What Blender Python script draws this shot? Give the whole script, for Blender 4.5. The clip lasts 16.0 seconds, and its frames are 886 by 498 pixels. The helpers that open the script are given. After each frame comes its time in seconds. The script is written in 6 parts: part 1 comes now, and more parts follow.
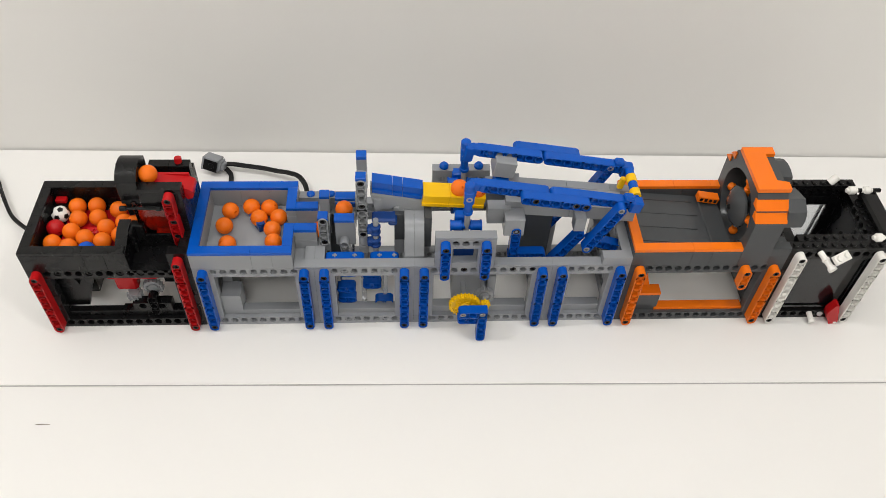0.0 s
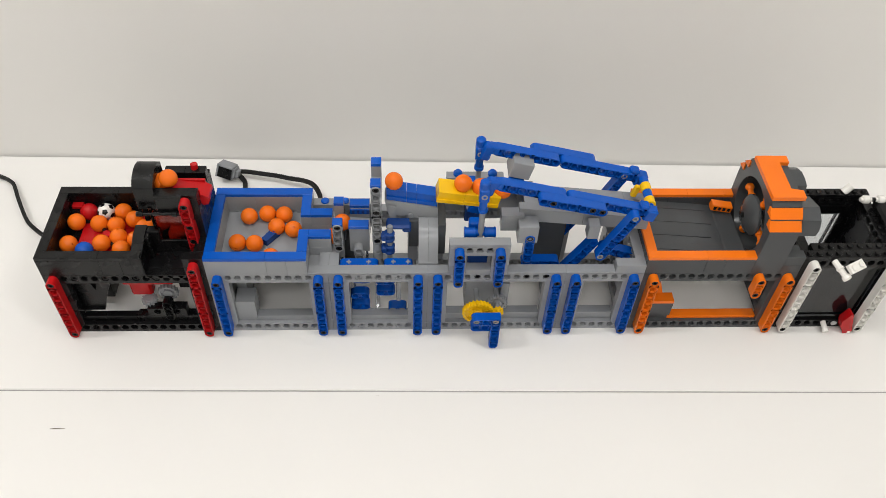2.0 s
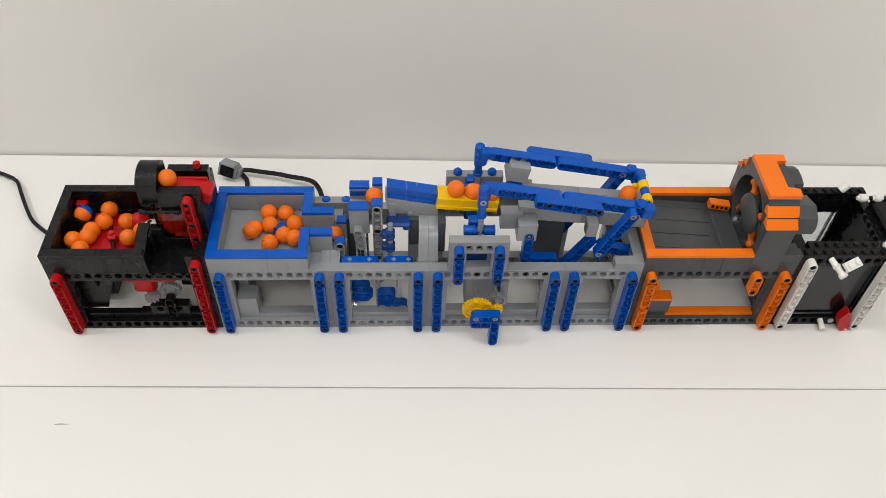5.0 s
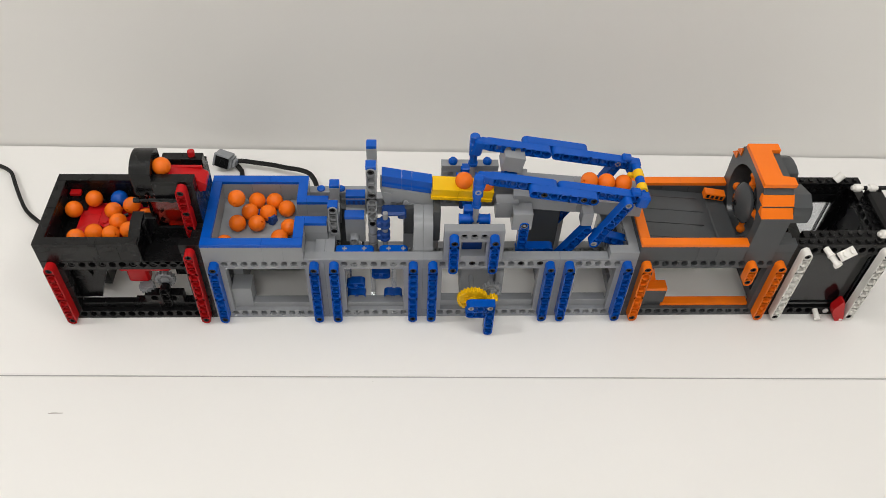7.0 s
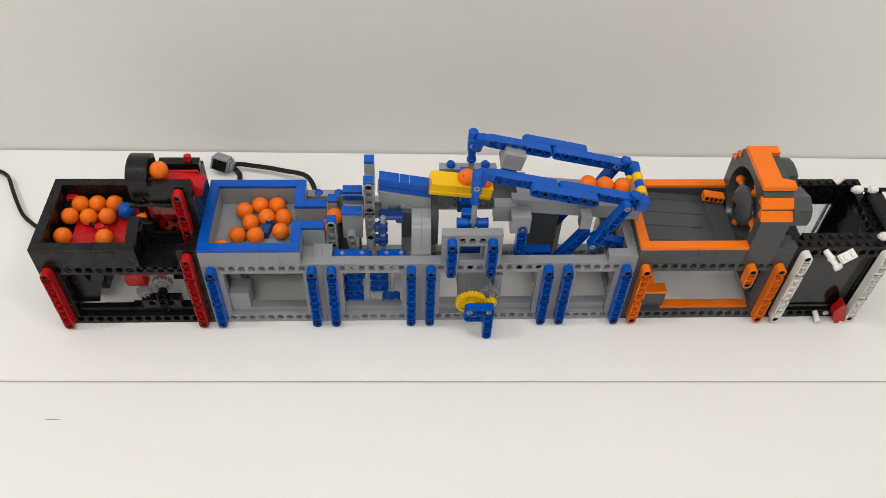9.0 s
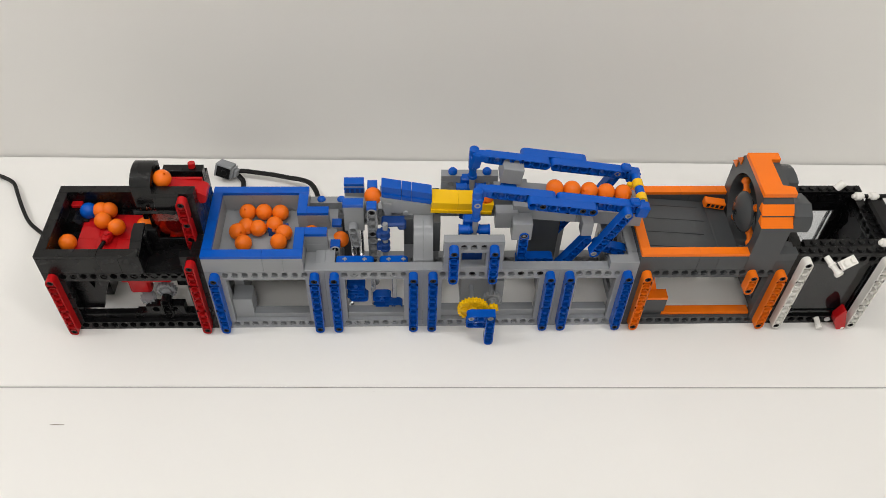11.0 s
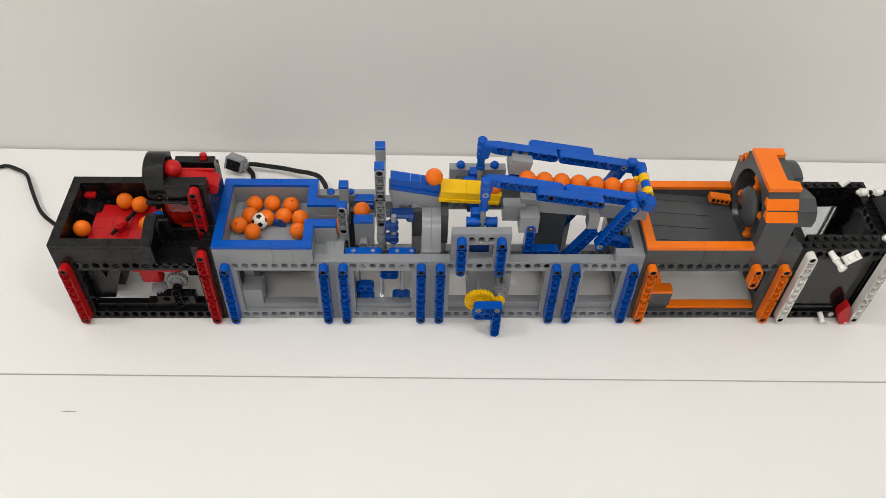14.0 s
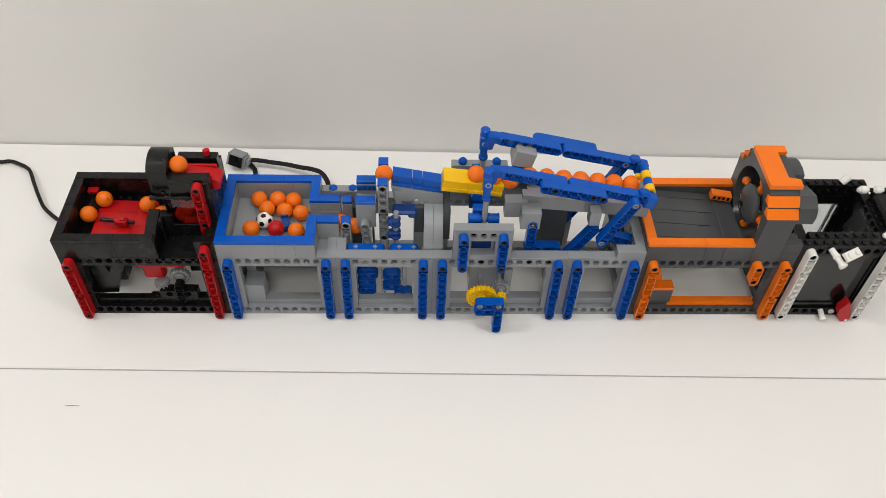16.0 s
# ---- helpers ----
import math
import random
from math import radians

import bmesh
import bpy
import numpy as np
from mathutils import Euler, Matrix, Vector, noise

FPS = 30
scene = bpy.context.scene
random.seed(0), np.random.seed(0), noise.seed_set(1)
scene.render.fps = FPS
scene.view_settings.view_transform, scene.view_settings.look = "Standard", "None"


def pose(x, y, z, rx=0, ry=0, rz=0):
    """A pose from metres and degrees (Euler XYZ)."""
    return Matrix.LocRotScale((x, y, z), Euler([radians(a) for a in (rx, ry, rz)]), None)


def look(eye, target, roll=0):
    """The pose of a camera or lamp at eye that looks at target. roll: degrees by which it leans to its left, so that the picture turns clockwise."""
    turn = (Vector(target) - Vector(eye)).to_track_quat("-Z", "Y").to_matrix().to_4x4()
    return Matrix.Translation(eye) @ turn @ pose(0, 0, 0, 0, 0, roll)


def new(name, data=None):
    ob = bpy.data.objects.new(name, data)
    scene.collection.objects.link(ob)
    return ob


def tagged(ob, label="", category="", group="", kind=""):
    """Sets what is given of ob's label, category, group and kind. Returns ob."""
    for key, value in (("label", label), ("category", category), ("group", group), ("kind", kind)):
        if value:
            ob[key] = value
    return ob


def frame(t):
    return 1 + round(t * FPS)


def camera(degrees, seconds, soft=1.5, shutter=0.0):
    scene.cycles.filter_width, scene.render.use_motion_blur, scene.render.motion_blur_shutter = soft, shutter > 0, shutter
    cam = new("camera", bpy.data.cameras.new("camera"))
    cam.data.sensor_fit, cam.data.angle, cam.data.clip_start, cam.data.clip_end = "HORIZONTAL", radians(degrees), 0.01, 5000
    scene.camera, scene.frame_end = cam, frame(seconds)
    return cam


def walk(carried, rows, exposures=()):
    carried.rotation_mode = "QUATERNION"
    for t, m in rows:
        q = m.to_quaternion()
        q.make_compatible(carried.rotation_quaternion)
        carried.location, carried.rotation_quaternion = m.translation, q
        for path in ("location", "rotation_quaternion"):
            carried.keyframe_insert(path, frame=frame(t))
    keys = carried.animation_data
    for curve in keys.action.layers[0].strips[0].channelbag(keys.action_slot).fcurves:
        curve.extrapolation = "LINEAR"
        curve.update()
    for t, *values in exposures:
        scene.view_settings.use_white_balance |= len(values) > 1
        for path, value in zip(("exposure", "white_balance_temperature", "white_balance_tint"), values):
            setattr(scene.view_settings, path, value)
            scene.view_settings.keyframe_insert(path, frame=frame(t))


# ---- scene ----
cam = camera(56.6, 16.0, soft=0.65)
PATH = [
    (0, (0.2898, -0.4223, 0.5799), (0.4028, 0.8907, -0.9245), 3.26),
    (0.5, (0.2862, -0.4273, 0.5802), (0.3990, 0.8970, -0.9143), 3.37),
    (1, (0.2832, -0.4282, 0.5813), (0.3937, 0.9009, -0.9092), 3.45),
    (1.5, (0.2858, -0.4262, 0.5804), (0.3836, 0.9066, -0.9076), 3.05),
    (2, (0.2845, -0.4267, 0.5782), (0.3798, 0.9097, -0.9068), 2.90),
    (2.5, (0.2847, -0.4266, 0.5803), (0.3755, 0.9065, -0.9079), 2.85),
    (3, (0.2838, -0.4285, 0.5807), (0.3747, 0.9070, -0.9053), 2.91),
    (3.5, (0.2847, -0.4270, 0.5815), (0.3779, 0.9086, -0.9042), 2.91),
    (4, (0.2859, -0.4265, 0.5835), (0.3730, 0.9067, -0.9048), 2.65),
    (6.5, (0.2861, -0.4401, 0.5782), (0.3840, 0.8937, -0.9088), 3.08),
    (7, (0.2871, -0.4374, 0.5762), (0.3861, 0.8957, -0.9114), 3.09),
    (7.5, (0.2893, -0.4331, 0.5756), (0.3881, 0.8945, -0.9170), 3.01),
    (8, (0.2887, -0.4308, 0.5754), (0.3854, 0.8941, -0.9198), 3.02),
    (8.5, (0.2890, -0.4321, 0.5766), (0.3850, 0.8932, -0.9181), 2.88),
    (9, (0.2896, -0.4316, 0.5775), (0.3862, 0.8972, -0.9141), 2.81),
    (11.5, (0.2919, -0.4359, 0.5817), (0.3756, 0.9041, -0.9007), 2.38),
    (12, (0.2884, -0.4386, 0.5824), (0.3776, 0.9013, -0.8998), 2.65),
    (12.5, (0.2907, -0.4374, 0.5827), (0.3750, 0.8979, -0.9039), 2.56),
    (13, (0.2910, -0.4372, 0.5808), (0.3741, 0.9016, -0.9027), 2.59),
    (13.5, (0.2886, -0.4403, 0.5816), (0.3677, 0.8985, -0.9021), 2.56),
    (14, (0.2882, -0.4442, 0.5820), (0.3641, 0.8967, -0.9000), 2.54),
    (14.5, (0.2851, -0.4470, 0.5826), (0.3676, 0.8924, -0.9004), 2.75),
    (15, (0.2868, -0.4483, 0.5827), (0.3617, 0.8921, -0.8998), 2.50),
    (15.5, (0.2843, -0.4475, 0.5830), (0.3636, 0.8889, -0.9029), 2.76),
    (16, (0.2865, -0.4460, 0.5833), (0.3624, 0.8889, -0.9041), 2.71),
]
walk(cam, [(t, look(eye, target, roll)) for t, eye, target, roll in PATH],
     exposures=((0, 0.14), (2.7, 0.14), (3.3, 0.01), (16, 0.01)))

# ---- light: ceiling panels to both sides of the table, plus two added soft fills ----
world = bpy.data.worlds.new("world")
scene.world = world
world.use_nodes = True
world.node_tree.nodes["Background"].inputs[0].default_value = (1.0, 0.97, 0.93, 1)
world.node_tree.nodes["Background"].inputs[1].default_value = 0.1


def area_lamp(name, size, energy, at, to, colour=(0.975, 0.965, 0.94)):
    data = bpy.data.lights.new(name, "AREA")
    data.shape, data.size, data.size_y = "RECTANGLE", size[0], size[1]
    data.energy, data.color = energy, colour
    ob = new(name, data)
    ob.matrix_world = look(at, to)
    return ob


# soft overhead fill, standing in for light bounced off the ceiling
area_lamp("overhead_fill_light", (0.55, 0.35), 7.0, (0.15, -0.22, 2.25), (0.15, -0.22, 0))
area_lamp("right_panel_light", (0.26, 0.26), 10.5, (1.50, -0.83, 2.24), (0.3, 0.05, 0))
area_lamp("left_panel_light", (0.16, 0.16), 10.5, (-1.10, -0.15, 2.24), (0.3, 0.05, 0))
# broad unseen fill from the front, brightening the wall and the openings
area_lamp("front_fill_light", (0.9, 0.7), 18.0, (0.10, -1.50, 2.24), (0.2, -0.6, 0))


# ---- materials ----
def plastic(name, colour, rough=0.22, wear=0.06, bump=0.02, transmission=0.0):
    m = bpy.data.materials.new(name)
    m.use_nodes = True
    nt = m.node_tree
    b = nt.nodes["Principled BSDF"]
    geo = nt.nodes.new("ShaderNodeTexCoord")
    info = nt.nodes.new("ShaderNodeObjectInfo")
    big = nt.nodes.new("ShaderNodeTexNoise")
    big.inputs["Scale"].default_value, big.inputs["Detail"].default_value = 45, 4
    fine = nt.nodes.new("ShaderNodeTexNoise")
    fine.inputs["Scale"].default_value, fine.inputs["Detail"].default_value = 900, 3
    nt.links.new(geo.outputs["Object"], big.inputs["Vector"])
    nt.links.new(geo.outputs["Object"], fine.inputs["Vector"])
    mix = nt.nodes.new("ShaderNodeMix")
    mix.data_type = "RGBA"
    mix.inputs[6].default_value = (*[c * (1 - wear) for c in colour], 1)
    mix.inputs[7].default_value = (*[min(1, c * (1 + wear)) for c in colour], 1)
    add = nt.nodes.new("ShaderNodeMath")
    add.operation = "MULTIPLY_ADD"
    add.inputs[1].default_value, add.inputs[2].default_value = 0.5, 0.0
    nt.links.new(info.outputs["Random"], add.inputs[0])
    add2 = nt.nodes.new("ShaderNodeMath")
    add2.operation = "MULTIPLY_ADD"
    add2.inputs[1].default_value = 0.6
    nt.links.new(big.outputs["Fac"], add2.inputs[0])
    nt.links.new(add.outputs[0], add2.inputs[2])
    nt.links.new(add2.outputs[0], mix.inputs[0])
    nt.links.new(mix.outputs[2], b.inputs["Base Color"])
    rr = nt.nodes.new("ShaderNodeMapRange")
    rr.inputs["To Min"].default_value, rr.inputs["To Max"].default_value = rough * 0.8, rough * 1.35
    nt.links.new(big.outputs["Fac"], rr.inputs["Value"])
    nt.links.new(rr.outputs["Result"], b.inputs["Roughness"])
    bp = nt.nodes.new("ShaderNodeBump")
    bp.inputs["Strength"].default_value, bp.inputs["Distance"].default_value = bump, 0.0004
    nt.links.new(fine.outputs["Fac"], bp.inputs["Height"])
    nt.links.new(bp.outputs["Normal"], b.inputs["Normal"])
    b.inputs["Transmission Weight"].default_value = transmission
    b.inputs["Specular IOR Level"].default_value = 0.36 if transmission else 0.28
    return m


def board(name, colour, rough, scale=3.0, scuff=0.03):
    m = plastic(name, colour, rough, scuff, 0.05)
    nt = m.node_tree
    for n in nt.nodes:
        if n.type == "TEX_NOISE":
            n.inputs["Scale"].default_value = scale if n.inputs["Scale"].default_value < 100 else 260
    return m


ORANGE = plastic("orange_plastic", (0.82, 0.17, 0.008))
BALL = plastic("orange_ball_plastic", (0.80, 0.155, 0.008), 0.16)
BLUE = plastic("blue_plastic", (0.0008, 0.078, 0.43))
LGREY = plastic("light_grey_plastic", (0.265, 0.275, 0.29))
DGREY = plastic("dark_grey_plastic", (0.062, 0.066, 0.070))
BLACK = plastic("black_plastic", (0.0055, 0.0055, 0.006), 0.25, 0.15)
RED = plastic("red_plastic", (0.44, 0.007, 0.009))
YELLOW = plastic("yellow_plastic", (0.80, 0.47, 0.006))
WHITE = plastic("white_plastic", (0.80, 0.78, 0.74))
DBLUE = plastic("dark_blue_plastic", (0.010, 0.045, 0.20))
CLEAR_RED = plastic("clear_red_plastic", (0.40, 0.045, 0.03), 0.04, transmission=1.0)
CLEAR = plastic("clear_plastic", (0.85, 0.88, 0.92), 0.05, transmission=0.95)
SMOKE = plastic("smoky_clear_plastic", (0.045, 0.05, 0.06), 0.12, transmission=0.9)
RUBBER = plastic("black_cable_rubber", (0.008, 0.008, 0.008), 0.5)
METAL = plastic("plug_contact_metal", (0.5, 0.5, 0.5), 0.3)
TABLE = board("white_table_laminate", (0.78, 0.765, 0.745), 0.38)
SEAM = board("table_seam_shadow_gap", (0.36, 0.35, 0.34), 0.6)
WALL = board("off_white_wall_paint", (0.82, 0.805, 0.78), 0.6)
PENCIL = board("pencil_mark", (0.30, 0.27, 0.24), 0.7)


# ---- mesh building, in millimetres ----
class Solid:
    """Faces of one mesh, gathered in millimetres."""

    def __init__(self):
        self.v, self.f, self.s = [], [], []

    def add(self, verts, faces, smooth=False, m=None):
        k = len(self.v)
        if m is not None:
            verts = [m @ Vector(p) for p in verts]
        self.v += [tuple(p) for p in verts]
        self.f += [tuple(i + k for i in f) for f in faces]
        self.s += [smooth] * len(faces)
        return self

    def box(self, x0, x1, y0, y1, z0, z1, c=0.3, m=None):
        """A box with chamfered edges."""
        lo, hi = (x0, y0, z0), (x1, y1, z1)
        c = min(c, 0.45 * min(h - l for l, h in zip(lo, hi)))
        v, idx = [], {}
        for sx in (0, 1):
            for sy in (0, 1):
                for sz in (0, 1):
                    s = (sx, sy, sz)
                    for a in range(3):
                        p = []
                        for k in range(3):
                            e = hi[k] if s[k] else lo[k]
                            p.append(e if k == a else e + (-c if s[k] else c))
                        idx[s, a] = len(v)
                        v.append(p)
        f = []
        for a in range(3):
            b, d = (a + 1) % 3, (a + 2) % 3
            for e in (0, 1):
                q = []
                for i, j in ((0, 0), (1, 0), (1, 1), (0, 1)):
                    s = [0, 0, 0]
                    s[a], s[b], s[d] = e, i, j
                    q.append(idx[tuple(s), a])
                f.append(q if e else q[::-1])
            for i in (0, 1):
                for j in (0, 1):
                    s0, s1 = [0, 0, 0], [0, 0, 0]
                    s0[b], s0[d], s1[b], s1[d], s1[a] = i, j, i, j, 1
                    s0, s1 = tuple(s0), tuple(s1)
                    q = [idx[s0, b], idx[s1, b], idx[s1, d], idx[s0, d]]
                    f.append(q if i != j else q[::-1])
        for sx in (0, 1):
            for sy in (0, 1):
                for sz in (0, 1):
                    s = (sx, sy, sz)
                    q = [idx[s, 0], idx[s, 1], idx[s, 2]]
                    f.append(q if (sx + sy + sz) % 2 else q[::-1])
        return self.add(v, f, False, m)

    def prism(self, poly, axis, a0, a1, m=None, smooth=()):
        """A polygon drawn in the plane across axis, extruded from a0 to a1. Axis x: points are (y, z); y: (x, z); z: (x, y)."""
        def put(p, a):
            return {"x": (a, p[0], p[1]), "y": (p[0], a, p[1]), "z": (p[0], p[1], a)}[axis]
        n = len(poly)
        area = sum(poly[i][0] * poly[(i + 1) % n][1] - poly[(i + 1) % n][0] * poly[i][1] for i in range(n))
        if (area > 0) == (axis == "y"):
            poly = poly[::-1]
        v = [put(p, a0) for p in poly] + [put(p, a1) for p in poly]
        self.add(v, [tuple(range(n))[::-1], tuple(range(n, 2 * n))], False, m)
        for i in range(n):
            j = (i + 1) % n
            self.add([v[i], v[j], v[n + j], v[n + i]], [(0, 1, 2, 3)], False, m)
        return self

    def lathe(self, profile, p, d=(0, 0, 1), n=20, m=None, smooth=True):
        """Turns (radius, height) pairs round the line from p along d."""
        turn = Matrix.Translation(p) @ Vector(d).to_track_quat("Z", "Y").to_matrix().to_4x4()
        if m is not None:
            turn = m @ turn
        v, f = [], []
        for r, h in profile:
            for i in range(n):
                a = 2 * math.pi * i / n
                v.append((r * math.cos(a), r * math.sin(a), h))
        for k in range(len(profile) - 1):
            for i in range(n):
                j = (i + 1) % n
                f.append((k * n + i, k * n + j, (k + 1) * n + j, (k + 1) * n + i))
        self.add(v, f, smooth, turn)
        ends = []
        if profile[0][0] > 0:
            ends.append(tuple(range(n))[::-1])
        if profile[-1][0] > 0:
            ends.append(tuple(range((len(profile) - 1) * n, len(profile) * n)))
        if ends:
            self.add(v, ends, False, turn)
        return self

    def rod(self, p0, p1, r, n=16, c=0.3, m=None):
        p0, p1 = Vector(p0), Vector(p1)
        h = (p1 - p0).length
        return self.lathe([(r - c, 0), (r, c), (r, h - c), (r - c, h)], p0, p1 - p0, n, m, True)

    def cell(self, cx, left, right, bottom, top, t, ends=(False, False), rnd=False, m=None, bore=True):
        """One pierced cell: hole along y at (cx, 0), faces at y = 0 and y = t."""
        out = []
        for i in range(4):
            out.append((left + (right - left) * i / 4, bottom))
        for i in range(4):
            out.append((right, bottom + (top - bottom) * i / 4))
        for i in range(4):
            out.append((right - (right - left) * i / 4, top))
        for i in range(4):
            out.append((left, top - (top - bottom) * i / 4))
        ang = [math.atan2(z, x - cx) for x, z in out]
        if rnd:
            r = (top - bottom) / 2
            o2 = []
            for (x, z), a in zip(out, ang):
                if (ends[0] and x < cx - 0.01) or (ends[1] and x > cx + 0.01):
                    a = math.atan2(z, x - cx)
                    x, z = cx + r * math.cos(a), r * math.sin(a)
                o2.append((x, z))
            out = o2
            ang = [math.atan2(z, x - cx) for x, z in out]
        rings = [[(x, 0, z) for x, z in out]]
        if rnd:
            # rails above and below, a thin collar round the hole, hollows between the collars
            pocket = []
            for (x, z), a in zip(out, ang):
                c = (cx + 3.45 * math.cos(a), 3.45 * math.sin(a))
                closed = (ends[0] and x < cx - 0.01) or (ends[1] and x > cx + 0.01)
                zz = max(-2.95, min(2.95, z))
                pocket.append(c if closed or abs(c[1]) >= 2.95 else (x, zz))
            side = [[(x, 0, z) for x, z in pocket], [(x, 1.3, z) for x, z in pocket]]
            side += [[(cx + q * math.cos(a), y, q * math.sin(a)) for a in ang]
                     for q, y in ((3.45, 1.3), (3.45, 0), (3.05, 0), (3.05, 0.9), (2.5, 0.9))]
            rings += side + [[(x, t - y, z) for x, y, z in ring] for ring in side[::-1]]
        elif bore:
            rings += [[(cx + q * math.cos(a), y, q * math.sin(a)) for a in ang]
                      for q, y in ((3.1, 0), (3.1, 0.9), (2.45, 0.9), (2.45, t - 0.9), (3.1, t - 0.9), (3.1, t))]
        rings.append([(x, t, z) for x, z in out])
        v = [p for ring in rings for p in ring]
        n = 16
        f, fs = [], []
        for k in range(len(rings) - 1):
            for i in range(n):
                j = (i + 1) % n
                q = (k * n + i, k * n + j, (k + 1) * n + j, (k + 1) * n + i)
                (fs if k % 2 else f).append(q)
        last = (len(rings) - 1) * n
        for i in range(n):
            j = (i + 1) % n
            a, b = out[i], out[j]
            inner_l = not ends[0] and abs(a[0] - left) < 1e-6 and abs(b[0] - left) < 1e-6
            inner_r = not ends[1] and abs(a[0] - right) < 1e-6 and abs(b[0] - right) < 1e-6
            if not inner_l and not inner_r:
                f.append((j, i, last + i, last + j))
        self.add(v, f, False, m)
        self.add(v, fs, True, m)
        return self

    def arm(self, n, m=None, t=7.8):
        """A studless beam of n holes along +x from the first hole at the origin, its face at y = 0."""
        for i in range(n):
            self.cell(8 * i, 8 * i - (3.85 if i == 0 else 4), 8 * i + (3.85 if i == n - 1 else 4), -3.85, 3.85, t,
                      (i == 0, i == n - 1), True, m)
        return self

    def beam(self, n, m=None, t=8.0):
        """A brick n studs long with n - 1 side holes, from the origin along +x, its face at y = 0."""
        self.box(0.05, 4, 0, t, 0, 9.55, 0.15, m)
        self.box(8 * n - 4, 8 * n - 0.05, 0, t, 0, 9.55, 0.15, m)
        up = Matrix.Translation((0, 0, 5.8))
        m2 = up if m is None else m @ up
        for i in range(1, n):
            self.cell(8 * i, 8 * i - 4, 8 * i + 4, -5.8, 3.75, t, (False, False), False, m2)
        return self

    def gear(self, teeth, r, t, p, d=(0, -1, 0), hub=4.0, holes=4):
        turn = Matrix.Translation(p) @ Vector(d).to_track_quat("Z", "Y").to_matrix().to_4x4()
        pts = []
        for i in range(teeth):
            for a, q in ((-0.32, r - 1.3), (-0.14, r), (0.14, r), (0.32, r - 1.3)):
                w = 2 * math.pi * (i + a) / teeth
                pts.append((q * math.cos(w), q * math.sin(w)))
        n = len(pts)
        inner = [((r - 2.6) * math.cos(2 * math.pi * (i - 1.5) / n), (r - 2.6) * math.sin(2 * math.pi * (i - 1.5) / n)) for i in range(n)]
        v = [(x, y, 0) for x, y in pts] + [(x, y, t) for x, y in pts] + [(x, y, 0) for x, y in inner] + [(x, y, t) for x, y in inner]
        f = []
        for i in range(n):
            j = (i + 1) % n
            f += [(i, j, n + j, n + i), (n + i, n + j, 3 * n + j, 3 * n + i), (j, i, 2 * n + i, 2 * n + j), (2 * n + i, 3 * n + i, 3 * n + j, 2 * n + j)]
        self.add(v, f, False, turn)
        self.lathe([(r - 2.5, t * 0.3), (r - 2.5, t * 0.7)], (0, 0, 0), n=24, m=turn)
        self.lathe([(hub - 0.3, -0.6), (hub, -0.2), (hub, t + 0.2), (hub - 0.3, t + 0.6)], (0, 0, 0), n=16, m=turn)
        for k in range(holes):
            a = 2 * math.pi * k / holes
            c = ((r - 2.5 + hub) / 2 * math.cos(a), (r - 2.5 + hub) / 2 * math.sin(a), 0)
            w = (r - 2.5 - hub) / 2 * 0.85
            self.lathe([(w, 0.1), (w, t - 0.1), (w * 0.7, t - 0.1), (w * 0.7, t * 0.75)], c, n=12, m=turn)
        return self

    def mesh(self, name, material):
        """Welds the corners, keeps edges over 35 degrees crisp, and returns the mesh in metres."""
        seen, verts, new_of = {}, [], []
        for p in self.v:
            k = (round(p[0], 3), round(p[1], 3), round(p[2], 3))
            if k not in seen:
                seen[k] = len(verts)
                verts.append(k)
            new_of.append(seen[k])
        faces, used = [], set()
        for f in self.f:
            g = []
            for i in f:
                if new_of[i] not in g:
                    g.append(new_of[i])
            if len(g) > 2:
                faces.append(g)
                used.update(g)
        place = {i: k for k, i in enumerate(sorted(used))}
        me = bpy.data.meshes.new(name)
        me.from_pydata([tuple(c * 0.001 for c in verts[i]) for i in sorted(used)], [], [[place[i] for i in f] for f in faces])
        me.polygons.foreach_set("use_smooth", [True] * len(me.polygons))
        me.set_sharp_from_angle(angle=radians(35))
        me.materials.append(material)
        me.update()
        return me


def thing(name, x, y, z, label, category, group=""):
    """An empty at the thing's base (millimetres)."""
    e = new(name)
    e.empty_display_size = 0.01
    e.location = (x * 0.001, y * 0.001, z * 0.001)
    return tagged(e, label, category, group)


def origin(ob):
    p = Vector((0, 0, 0))
    while ob is not None:
        p += ob.location
        ob = ob.parent
    return p


def part(name, solid, material, parent, label="", at=None):
    """Links a solid, given in world millimetres (or round its own pivot, set at the world place at), as a part."""
    me = solid if isinstance(solid, bpy.types.Mesh) else solid.mesh(name, material)
    ob = new(name, me)
    ob.parent = parent
    base = Vector(at) * 0.001 if at is not None else Vector((0, 0, 0))
    ob.location = base - (origin(parent) if parent is not None else Vector((0, 0, 0)))
    if label:
        tagged(ob, label)
    return ob


CACHE = {}


def shared(key, material, build):
    k = (key, material.name)
    if k not in CACHE:
        s = Solid()
        build(s)
        CACHE[k] = s.mesh(str(key[0]), material)
    return CACHE[k]


def brick(parent, material, x0, x1, y0, y1, z0, z1, name="brick"):
    """A plain brick, plate or tile as a part; alike sizes share one mesh."""
    d = (round(x1 - x0, 2), round(y1 - y0, 2), round(z1 - z0, 2))
    me = shared((name, *d), material, lambda s: s.box(0.04, d[0] - 0.04, 0.04, d[1] - 0.04, 0.03, d[2] - 0.03, 0.18))
    return part(name, me, material, parent, at=(x0, y0, z0))


